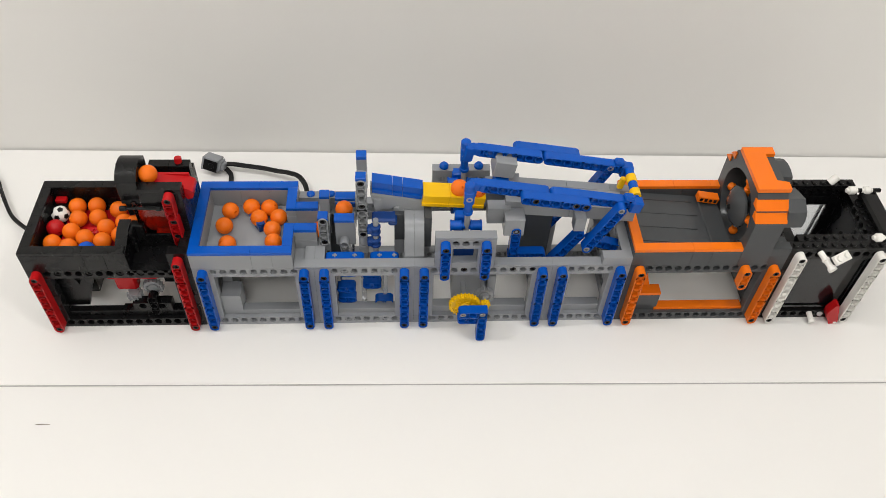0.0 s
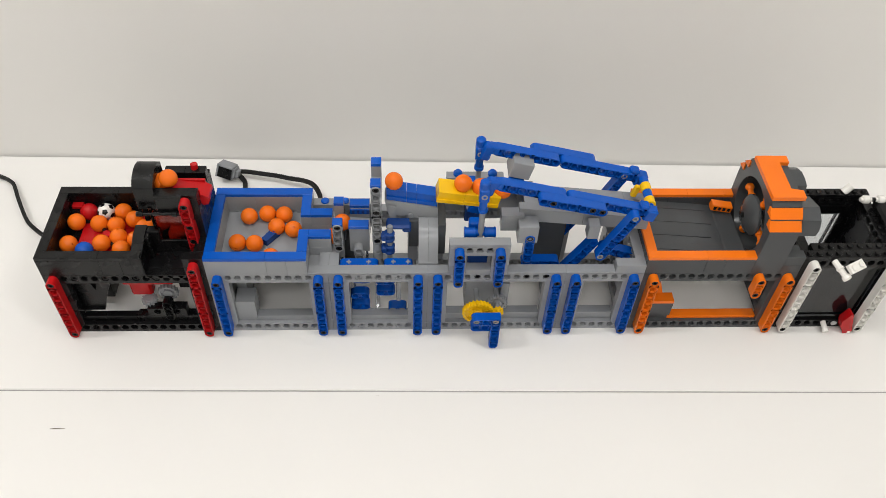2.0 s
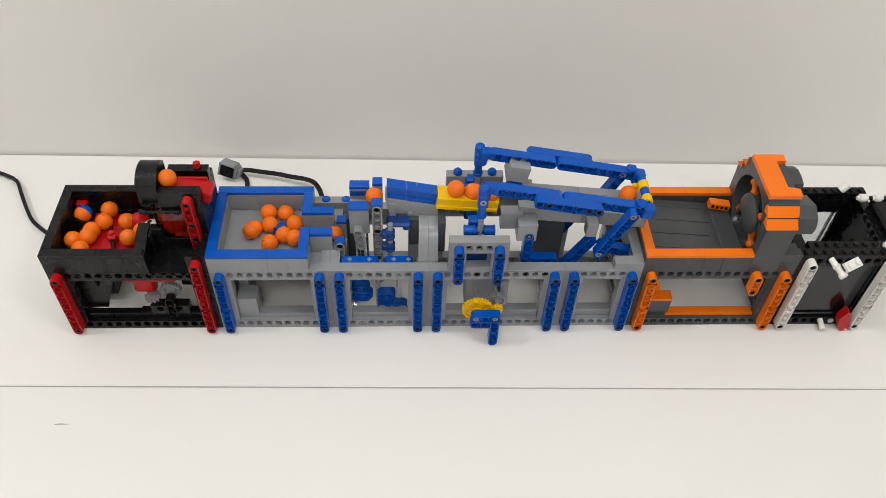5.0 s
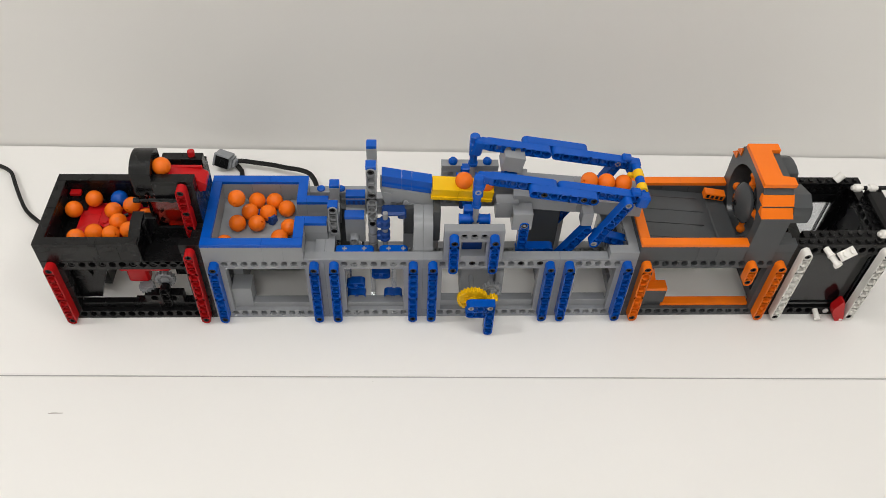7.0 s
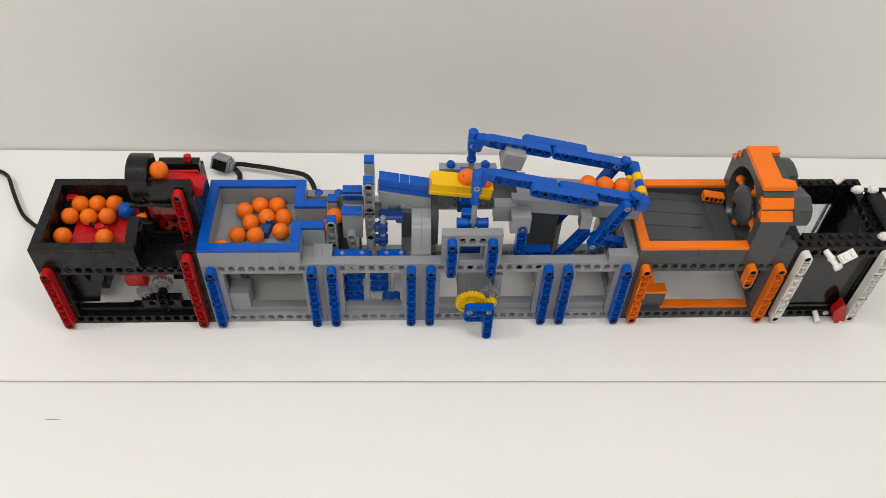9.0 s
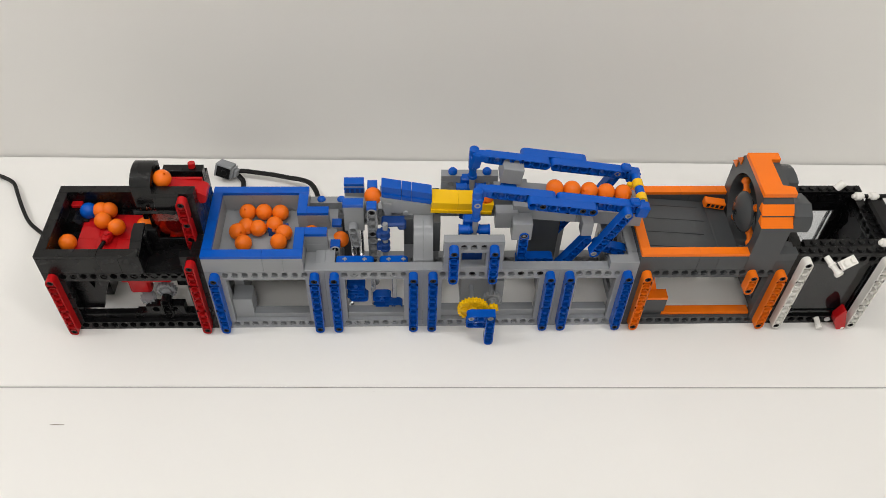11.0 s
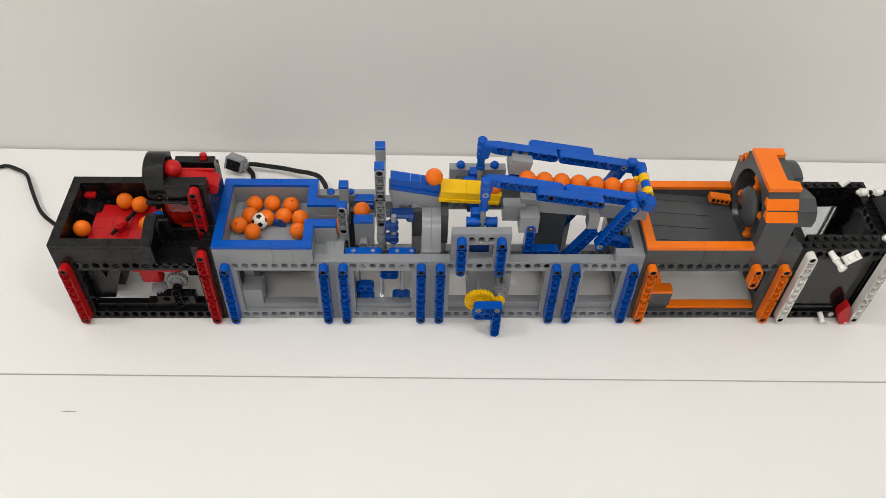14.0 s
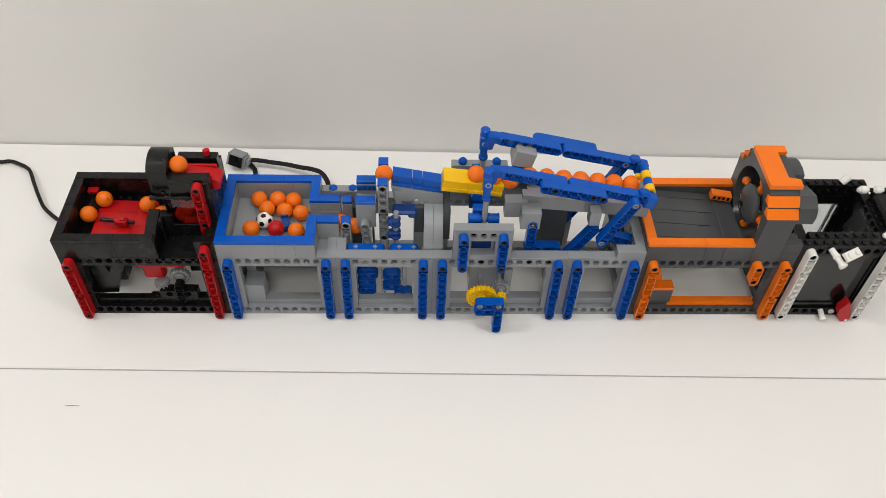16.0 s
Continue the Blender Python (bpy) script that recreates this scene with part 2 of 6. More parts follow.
def courses(parent, material, x0, x1, y0, y1, heights, z0, lengths=(32, 24, 16), along="x", name="brick"):
    """Rows of bricks laid along x or y, with staggered joints."""
    z = z0
    for r, h in enumerate(heights):
        a0, a1 = (x0, x1) if along == "x" else (y0, y1)
        a, k = a0, r
        while a < a1 - 0.01:
            n = min(lengths[k % len(lengths)], a1 - a)
            if 0 < a1 - a - n < 8:
                n = a1 - a
            if along == "x":
                brick(parent, material, a, a + n, y0, y1, z, z + h, name)
            else:
                brick(parent, material, x0, x1, a, a + n, z, z + h, name)
            a, k = a + n, k + 1
        z += h
    return z


def beam(parent, material, n, x, y, z, name="beam"):
    me = shared((name, n), material, lambda s: s.beam(n))
    return part(name, me, material, parent, at=(x, y, z))


def side_beam(parent, material, n, x, y, z, name="beam"):
    """A beam along y; its holes run along x."""
    me = shared((name + "_side", n), material, lambda s: s.beam(n, Matrix.Rotation(math.pi / 2, 4, "Z")))
    return part(name, me, material, parent, at=(x + 8, y, z))


def arm_mesh(n, material):
    return shared(("liftarm", n), material, lambda s: s.arm(n))


def arm(parent, material, n, x, y, z, angle=90, name="liftarm"):
    """A studless beam whose first hole is at (x, z), its face at y; angle from +x towards +z, degrees."""
    ob = part(name, arm_mesh(n, material), material, parent, at=(x, y, z))
    ob.rotation_euler = (0, -radians(angle), 0)
    return ob


def pin(parent, x, y, z, material=None, name="pin"):
    material = material or BLACK
    me = shared((name,), material, lambda s: s.lathe([(2.55, 6), (2.55, 0.35), (2.0, 0.1), (1.3, 0.2), (1.3, 2.0), (0.01, 2.0)], (0, 0, 0), (0, 1, 0), 12))
    return part(name, me, material, parent, at=(x, y, z))


# ---- the room: table, walls, ceiling ----
TILT = Matrix.Rotation(radians(-0.87), 4, "Z")


def slab(name, label, material, x0, x1, y0, y1, z0, z1, category="", turn=True):
    s = Solid().box(x0, x1, y0, y1, z0, z1, 1.0, TILT if turn else None)
    return tagged(part(name, s, material, None), label, category, kind="structure")


slab("table_top", "white laminate table top with a fine seam", TABLE, -900, 1500, -57.3, 221.8, -25, 0)
slab("table_front_board", "white laminate front board of the table", TABLE, -900, 1500, -520, -58.3, -25, 0)
slab("table_seam", "thin grey seam between the two table boards", SEAM, -900, 1500, -58.3, -57.3, -20, -0.45)
slab("wall_north", "off-white painted wall behind the table", WALL, -1498, 2198, 223.5, 324, -900, 2300)
slab("wall_east", "off-white painted side wall", WALL, 2200, 2300, -2400, 324, -900, 2300, turn=False)
slab("wall_west", "off-white painted side wall", WALL, -1600, -1500, -2400, 324, -900, 2300, turn=False)
slab("wall_south", "off-white painted wall", WALL, -1600, 2300, -2500, -2400, -900, 2300, turn=False)
slab("floor", "light grey floor below the table", WALL, -1700, 2400, -2600, 400, -960, -900, turn=False)
slab("ceiling", "white ceiling", WALL, -1700, 2400, -2600, 400, 2300, 2360, turn=False)


def marks():
    s = Solid()
    for x0, y0, x1, y1 in ((10, -93, 21, -93.6), (12, -93.4, 17, -92.7), (262, -66.5, 264, -66.6), (205, -61.6, 226, -61.9)):
        s.box(x0, x1, min(y0, y1), max(y0, y1), 0.02, 0.1, 0.02)
    tagged(part("pencil_mark", s, PENCIL, None), "short dark scratch on the white table", "mark", kind="structure")


marks()

# ---- frames of the modules ----
COL = (54.4,)


def frame_module(parent, material, x0, n, arm_colour, arms=(9, 9), columns=True, open_at=()):
    """Front and back lower and upper beams, corner columns and the upright beams pinned in front."""
    x1 = x0 + 8 * n
    for y in (0, 72):
        beam(parent, material, n, x0, y, 0)
        beam(parent, material, n, x0, y, 64)
        if columns:
            for cx in (x0, x1 - 16):
                courses(parent, material, cx, cx + 16, y, y + 8, COL, 9.6, (16, 16))
    for x, k in zip((x0 + 8, x1 - 8), arms):
        arm(parent, arm_colour, k, x, -7.9, 5.8)
        for z in (5.8, 5.8 + 8 * (k - 1)):
            pin(parent, x, -7.6, z)
    if columns:
        for cx in (x0, x1 - 8):
            courses(parent, material, cx, cx + 8, 8, 72, (9.6,), 0, (32,), "y")
            if cx not in open_at:
                courses(parent, material, cx, cx + 8, 8, 72, (9.6,), 64, (32,), "y")


pump = thing("ball_pump_module", 64, 40, 0, "black toy-brick ball pump with a hopper and red beams", "toy machine", "ball machine modules")
step = thing("step_lift_module", 216, 40, 0, "grey and blue toy-brick stair lift with a blue-rimmed hopper", "toy machine", "ball machine modules")
tip = thing("tipping_ramp_module", 392, 40, 0, "grey and blue toy-brick module with a tipping ball channel", "toy machine", "ball machine modules")
wheel = thing("basket_wheel_module", 544, 40, 0, "dark grey and orange toy-brick module with a round gate", "toy machine", "ball machine modules")
open_frame = thing("open_frame_module", 648, 40, 0, "black toy-brick frame with clear panels and white beams", "toy machine", "ball machine modules")

frame_module(pump, BLACK, 0, 16, RED, (9, 11))
frame_module(step, LGREY, 128, 12, BLUE)
frame_module(step, LGREY, 224, 10, BLUE)
frame_module(tip, LGREY, 304, 14, BLUE, open_at=(408,))
frame_module(tip, LGREY, 416, 8, BLUE, open_at=(416,))
frame_module(wheel, DGREY, 480, 16, ORANGE)


# ---- bins ----
def hopper(parent, wall_mat, rim_mat, x0, x1, high=16.0):
    """Two courses and a tile rim round x0..x1, y 0..80, on walls of that height."""
    h, top = (high,), 73.6 + high
    courses(parent, wall_mat, x0, x1, 0, 8, h, 73.6, (48, 16, 32))
    courses(parent, wall_mat, x0, x1, 72, 80, h, 73.6)
    courses(parent, wall_mat, x0, x0 + 8, 8, 72, h, 73.6, along="y")
    courses(parent, rim_mat, x0, x1, 0, 8, (3.2,), top, (48, 32), name="tile")
    courses(parent, rim_mat, x0, x1, 72, 80, (3.2,), top, (48, 32), name="tile")
    courses(parent, rim_mat, x0, x0 + 8, 8, 72, (3.2,), top, (32, 32), "y", "tile")


hopper(step, LGREY, BLUE, 128, 208)
hopper(pump, BLACK, BLACK, 0, 80, 17.2)
hopper(wheel, DGREY, ORANGE, 480, 568)


# ---- black ball pump ----
def build_pump(p):
    brick(p, BLACK, 112, 128, 0, 8, 73.6, 83.2)
    brick(p, BLACK, 112, 128, 0, 8, 83.2, 92.8)
    courses(p, BLACK, 120, 128, 8, 24, (9.6, 9.6), 73.6, (16,), "y")
    courses(p, BLACK, 120, 128, 24, 72, (9.6,) * 5, 73.6, (24, 16), "y")
    courses(p, BLACK, 80, 120, 72, 80, (9.6, 9.6), 73.6)
    # pit in front of the lifting column
    part("pit_floor", Solid().box(80, 112, 0, 30, 70, 73.4).box(80, 116, 26, 28.5, 73.4, 86), BLACK, p)
    part("shield", Solid().prism([(0, 73.6), (0, 92.9), (8, 93), (22, 98), (32, 98), (32, 73.6)], "x", 72, 81), BLACK, p)
    part("shield", Solid().box(81.2, 91, 25, 32, 73.6, 97.6, 0.8).box(81.2, 84.5, 18, 24.8, 73.6, 97.4, 0.8), BLACK, p)
    # tower
    s = Solid()
    s.box(116, 120, 24, 32, 73.6, 120)
    s.box(96, 128, 24, 32, 119.4, 134.8).box(80, 95.8, 28, 34, 119.4, 141.4)
    part("tower_front", s, BLACK, p)
    brick(p, BLACK, 96, 128, 24, 33, 134.8, 138, "tile")
    for x0, x1 in ((96, 112), (112, 128)):
        brick(p, BLACK, x0, x1, 58, 66, 120, 130.5, "brick")
    part("tower_back", Solid().box(80, 128, 58, 66, 92.8, 120), BLACK, p)
    part("tower_side", Solid().box(80, 84, 34.2, 57.8, 100, 140), BLACK, p)
    dome = [(28, 141.6), (31, 144.6), (35.5, 147.2), (41.5, 148.6), (48, 148), (54, 145.6), (57.5, 142.5), (57.5, 130), (50, 139), (42, 141.4)]
    part("curved_cap", Solid().prism(dome, "x", 80, 95.8), BLACK, p, "black rounded cap over the column")
    part("chute", Solid().prism([(96, 133), (110, 132.6), (124, 131), (130, 129.8), (134, 127), (134.6, 124), (133, 120), (129, 119), (126, 123), (96, 125)],
                                "y", 33.2, 48).box(104, 128, 33.2, 35, 129, 134).box(104, 130, 47, 49, 128, 133), RED, p, "red sloping chute with a rounded lip")
    part("stud_pin", Solid().rod((119, 63, 129), (119, 64, 134.5), 2.9), RED, p)
    part("axle", Solid().rod((82, 22, 120.5), (118, 22, 120.5), 1.3).rod((80, 22, 120.5), (85, 22, 120.5), 2.1).rod((107, 22, 120.5), (111, 22, 120.5), 2.1), BLACK, p)
    for n, z, y in ((3, 117, 15.5), (4, 86, 16.5)):
        arm(p, RED, n, 119, y, z)
        pin(p, 119, y + 0.3, z + 8 * (n - 1))
    pin(p, 119, 16.8, 94)
    panel = part("clear_panel", Solid().box(88, 116, 29, 30.4, 73.8, 122, 0.3).box(88, 90.5, 26.5, 29, 88, 122, 0.3), CLEAR_RED, p, "clear red panel in front of the ball column")
    panel.visible_shadow = False
    # hopper inside
    def slope(x):
        return 74.5 - 0.039 * (x - 20)
    for i in range(4):
        for j in range(4):
            xa, xb = 20 + 16 * i, 35.8 + 16 * i
            part("floor_tile", Solid().prism([(xa, slope(xa)), (xb, slope(xb)), (xb, 69.2), (xa, 69.2)], "y", 9 + 14.25 * j, 23.05 + 14.25 * j), RED, p)
    part("hopper_base", Solid().box(8, 120, 8, 72, 64.2, 69), BLACK, p)
    part("corner_block", Solid().prism([(8, 69), (8, 80), (14, 82), (20, 77), (20, 69)], "y", 50, 71.5).box(10, 24, 56, 70, 69, 77, 1.0), BLACK, p)
    part("corner_tile", Solid().box(9, 18, 66, 71.8, 81, 84.5, 0.6), RED, p)
    # drive below
    s = Solid().box(60, 116, 4, 12, 9.6, 16)
    part("gear_rest", s, BLACK, p)
    beam(p, BLACK, 4, 70, 3.9, 16.1)
    arm(p, BLACK, 3, 88, 2.0, 16, 90)
    brick(p, BLACK, 16, 34, 30, 72, 9.7, 30)
    brick(p, BLACK, 16, 62, 4, 10, 9.7, 16)
    part("drive_cover", Solid().prism([(9, 16.4), (32, 16.4), (36, 30), (44, 50), (52, 63.8), (39, 63.8), (31, 43), (25, 63.8), (9, 63.8)], "y", 10.5, 14.5), BLACK, p)
    part("motor_bracket", Solid().box(56, 74, 16, 26, 28, 52, 2.0).box(52, 94, 14, 23.5, 44, 63, 1.5), RED, p, "red motor bracket under the hopper")
    brick(p, BLACK, 96, 112, 20, 32, 34, 60)


build_pump(pump)
PUMP_GEARS = [part("gear", Solid().gear(16, 8.6, 4, (0, 2, 0)), LGREY, pump, "small light grey gear", at=(88, 14, 36)),
              part("gear", Solid().gear(12, 6.6, 4, (0, 0, -2), (0, 0, 1)), LGREY, pump, "small light grey gear", at=(71, 13, 27))]
PUMP_STIRRER = part("stirrer", Solid().box(-5, 4, -3.6, 3.6, -3.2, 3.6, 1.2).rod((0, 0, -6), (0, 0, 5), 2.4).rod((-6.5, 0, 0.5), (-4, 0, 0.5), 3.2), RED, pump,
                    "red and black rotating stirrer in the hopper", at=(45, 36, 78))
bar = part("bar", Solid().rod((-6, 0, 0.5), (-19, 0, 0.5), 1.7).rod((4, 0, 0.5), (10, 0, 0.5), 1.5), BLACK, None, "black stirring bar")
bar.parent, bar.location = PUMP_STIRRER, (0, 0, 0)


# ---- grey and blue stair lift ----
def build_step(p):
    for y0, y1 in ((8, 32), (48, 72)):
        courses(p, LGREY, 200, 208, y0, y1, (9.6, 6.4), 73.6, (24, 16), "y")
        brick(p, BLUE, 200, 208, y0, y1, 89.6, 92.8, "tile")
    for y in (24, 48):
        courses(p, LGREY, 208, 226, y, y + 8, (9.6, 9.6, 9.6, 9.6), 51.2, (18,))
        brick(p, BLUE, 208, 226, y, y + 8, 89.6, 92.8, "tile")
    part("hopper_floor", Solid().prism([(136, 72), (226, 70.6), (226, 66), (136, 66)], "y", 8, 72), LGREY, p, "light grey smooth hopper floor")
    for y in (16, 32, 48, 64):
        brick(p, LGREY, 136, 226, y - 8, y + 8, 64.2, 65.8, "plate")
    part("ledge", Solid().box(208, 304, 0, 9, 73.7, 75.4), LGREY, p)
    for x0, x1 in ((208, 232), (232, 256)):
        brick(p, LGREY, x0, x1, 72, 80, 73.6, 80.8)
    beam(p, LGREY, 8, 208, 71.6, 54)
    for x in (217.6, 234.6):
        part("pin", Solid().lathe([(3.2, 0), (3.6, 0.3), (3.5, 1.2), (2.4, 2.2), (0.01, 2.5)], (x, 76, 80.8)), BLUE, p)
    # inside the lower openings
    brick(p, LGREY, 144, 160, 4, 20, 9.7, 34)
    brick(p, LGREY, 144, 152, 20, 60, 9.7, 60)
    brick(p, LGREY, 160, 208, 4, 12, 9.7, 15)
    brick(p, LGREY, 240, 288, 4, 12, 9.7, 15)
    # added box and back sheet, out of view, keeping light off the floor
    part("motor_box", Solid().box(153, 207, 28, 71, 29, 63, 1.2).box(153, 207, 67, 71, 9.8, 29.5, 0.4), DGREY, p, "dark grey box added to shade the floor under the hopper")
    # plain dark sheet added in place of the shadowed mechanism behind the lifters
    part("backing", Solid().box(226, 250, 60, 66, 9.7, 73), DGREY, p)
    # fixed ramp towards the tipping tray
    def top(x):
        return 132.6 - 0.2 * (x - 271)
    for x0, x1 in ((271, 286.8), (287, 294.8), (295, 311)):
        part("ramp_tile", Solid().prism([(x0, top(x0)), (x1, top(x1)), (x1, top(x1) - 8), (x0, top(x0) - 8)], "y", 37.6, 48)
             .prism([(x0, top(x0) - 7.0), (x1, top(x1) - 7.0), (x1, top(x1) - 10.5), (x0, top(x0) - 10.5)], "y", 36.4, 49.4), BLUE, p)
    part("ramp_support", Solid().prism([(269.5, 122), (309, 114), (312, 113.2), (312, 101), (304, 101), (302, 104), (296, 104.6), (291, 103), (288, 106), (284, 105), (272.5, 106)], "y", 35.2, 50), LGREY, p)
    part("support_cheek", Solid().prism([(272, 118), (279, 116.6), (277.5, 103.5), (273.2, 104.5)], "y", 33.6, 35).rod((290, 33.2, 106.5), (290, 35, 106.5), 2.4), LGREY, p)
    part("post", Solid().rod((273, 22, 62), (273.6, 23, 106), 2.2), LGREY, p)
    for z0 in (76, 90.4):
        part("connector", Solid().rod((273, 22.4, z0), (273, 22.4, z0 + 3.2), 4.4, c=0.8).rod((273, 22.4, z0 + 2.8), (273, 22.4, z0 + 6.4), 3.3).rod((273, 22.4, z0 + 6), (273, 22.4, z0 + 9.2), 4.4, c=0.8)
             .box(266.4, 271.5, 19, 26, z0 + 1, z0 + 8, 1.2), DBLUE, p)
    part("hanger", Solid().box(270.5, 290.5, 24, 35, 99.4, 104, 1.5).box(283.5, 290.5, 25, 34, 95, 99.6, 1.5), DBLUE, p)
    # pillar: bowed slopes from the front wall back to the ramp
    bow = [(9.2, 73.7), (9.2, 77)]
    for i in range(9):
        a = math.pi / 2 * i / 8
        bow.append((9.2 + 22 * (1 - math.cos(a)) + 1.5, 79 + 24 * math.sin(a)))
    bow += [(50, 103), (62, 103), (62, 73.7)]
    for x0, x1 in ((296.4, 304), (304.2, 312)):
        part("pillar", Solid().prism(bow, "x", x0, x1), LGREY, p, "light grey bowed pillar under the ramp")
    part("pillar_flare", Solid().prism([(288.7, 104.6), (296.3, 104.6), (296.3, 95)], "y", 34, 50), LGREY, p)
    part("pillar_back", Solid().box(288.7, 296.2, 30, 62, 73.7, 104), DGREY, p)
    part("pillar_side", Solid().box(312.2, 318, 22, 62, 73.7, 108), DGREY, p)


build_step(step)


def lifter(x0, x1, arms, low, label):
    """One moving step: two capped side posts, a sloping seat between them, and the drive rods. Origin: middle of the caps' tops."""
    w = (x1 - x0) / 2
    cx = (x0 + x1) / 2
    deep = 18.1 if cx < 235 else 13.2
    s = Solid()
    for y in (-16, 8):
        s.box(-w, w, y + (4.4 if y < 0 else 0.1), y + 7.9, -44 if cx < 235 else -34, -3.3)
    s.prism([(-w, -deep), (w, -deep - 1.4), (w, -deep - 16), (-w, -deep - 16)], "y", -8, 8)
    body = part("lifter", s, LGREY, step, label, at=(cx, 40, 100))
    for y in (-16, 8):
        c = part("cap", Solid().box(-w, w, y, y + 8, -3.2, 0), BLUE, None)
        c.parent, c.location = body, (0, 0, 0)
    for n, dz in arms:
        a = part("liftarm", arm_mesh(n, LGREY), LGREY, None)
        a.parent, a.location, a.rotation_euler = body, (0, -0.0168, dz * 0.001), (0, -radians(90), 0)
        for hole in (n - 1, 0):
            d = part("pin", CACHE[(("pin",), BLACK.name)], BLACK, None)
            d.parent, d.location = body, (0, -0.0164, (dz + 8 * hole) * 0.001)
    for dx in (-3.5, 3.5) if w > 5 else (0,):
        r = part("rod", Solid().rod((dx, 4, -30), (dx, 4, -80), 2.2), CLEAR, None)
        r.parent, r.location = body, (0, 0, 0)
    for dx, dz in low:
        b = part("connector", arm_mesh(2, BLUE), BLUE, None)
        b.parent, b.location = body, (dx * 0.001, -0.030, dz * 0.001)
    return body


arm(step, BLUE, 2, 275, 10, 14.7, 0, "connector")
LIFT_A = lifter(227, 235, ((4, -28),), ((14, -52),), "light grey first lifting step with blue caps")
LIFT_B = lifter(240, 256, (), ((-5, -70.5), (-5, -84.5), (-5, -96)), "light grey wide middle lifting step with blue caps")
arm_b = part("liftarm", arm_mesh(3, LGREY), LGREY, None)
arm_b.parent, arm_b.location, arm_b.rotation_euler = LIFT_B, (0.001, -0.0185, -0.043), (0, -radians(97), 0)
grille = part("grille", Solid().box(-7.9, 7.9, 7.2, 8.0, -9.5, -4, 0.2), BLUE, None)
grille.parent, grille.location = LIFT_B, (0, 0, 0)
# slots drawn as darker blue strips: their shade is in the colour
for i in range(4):
    slot = part("slot", Solid().box(-6.4 + 4 * i, -4.2 + 4 * i, 7.0, 7.25, -9, -5, 0.05), DBLUE, None)
    slot.parent, slot.location = LIFT_B, (0, 0, 0)
LIFT_C = lifter(260, 268, ((4, -29.5), (5, -62)), ((2, -97), (2, -111)), "light grey tall last lifting step with blue caps")
for x in (242, 262, 280):
    part("rod", Solid().rod((x, 18, 9.7), (x, 18, 64), 2.2), CLEAR, step)
for n, x in ((4, 236), (3, 272)):
    arm(step, BLUE, n, x, 10, 69.4, 0, "cross_beam")
for x in (240, 256, 276, 288):
    part("axle_end", Solid().box(x - 1.9, x + 1.9, 13.2, 14.5, 73, 74.0, 0.15).box(x - 0.65, x + 0.65, 11.9, 15.8, 73, 73.9, 0.15), LGREY, step)
STEP_STIRRER = part("stirrer", Solid().rod((0, 0, -4), (0, 0, 6), 3.4).prism([(-3.4, -3.4), (14, -2.8), (14, 2.8), (-3.4, 3.4)], "z", -2, 4), DBLUE, step,
                    "dark blue rotating stirrer in the hopper", at=(178, 45.5, 74))


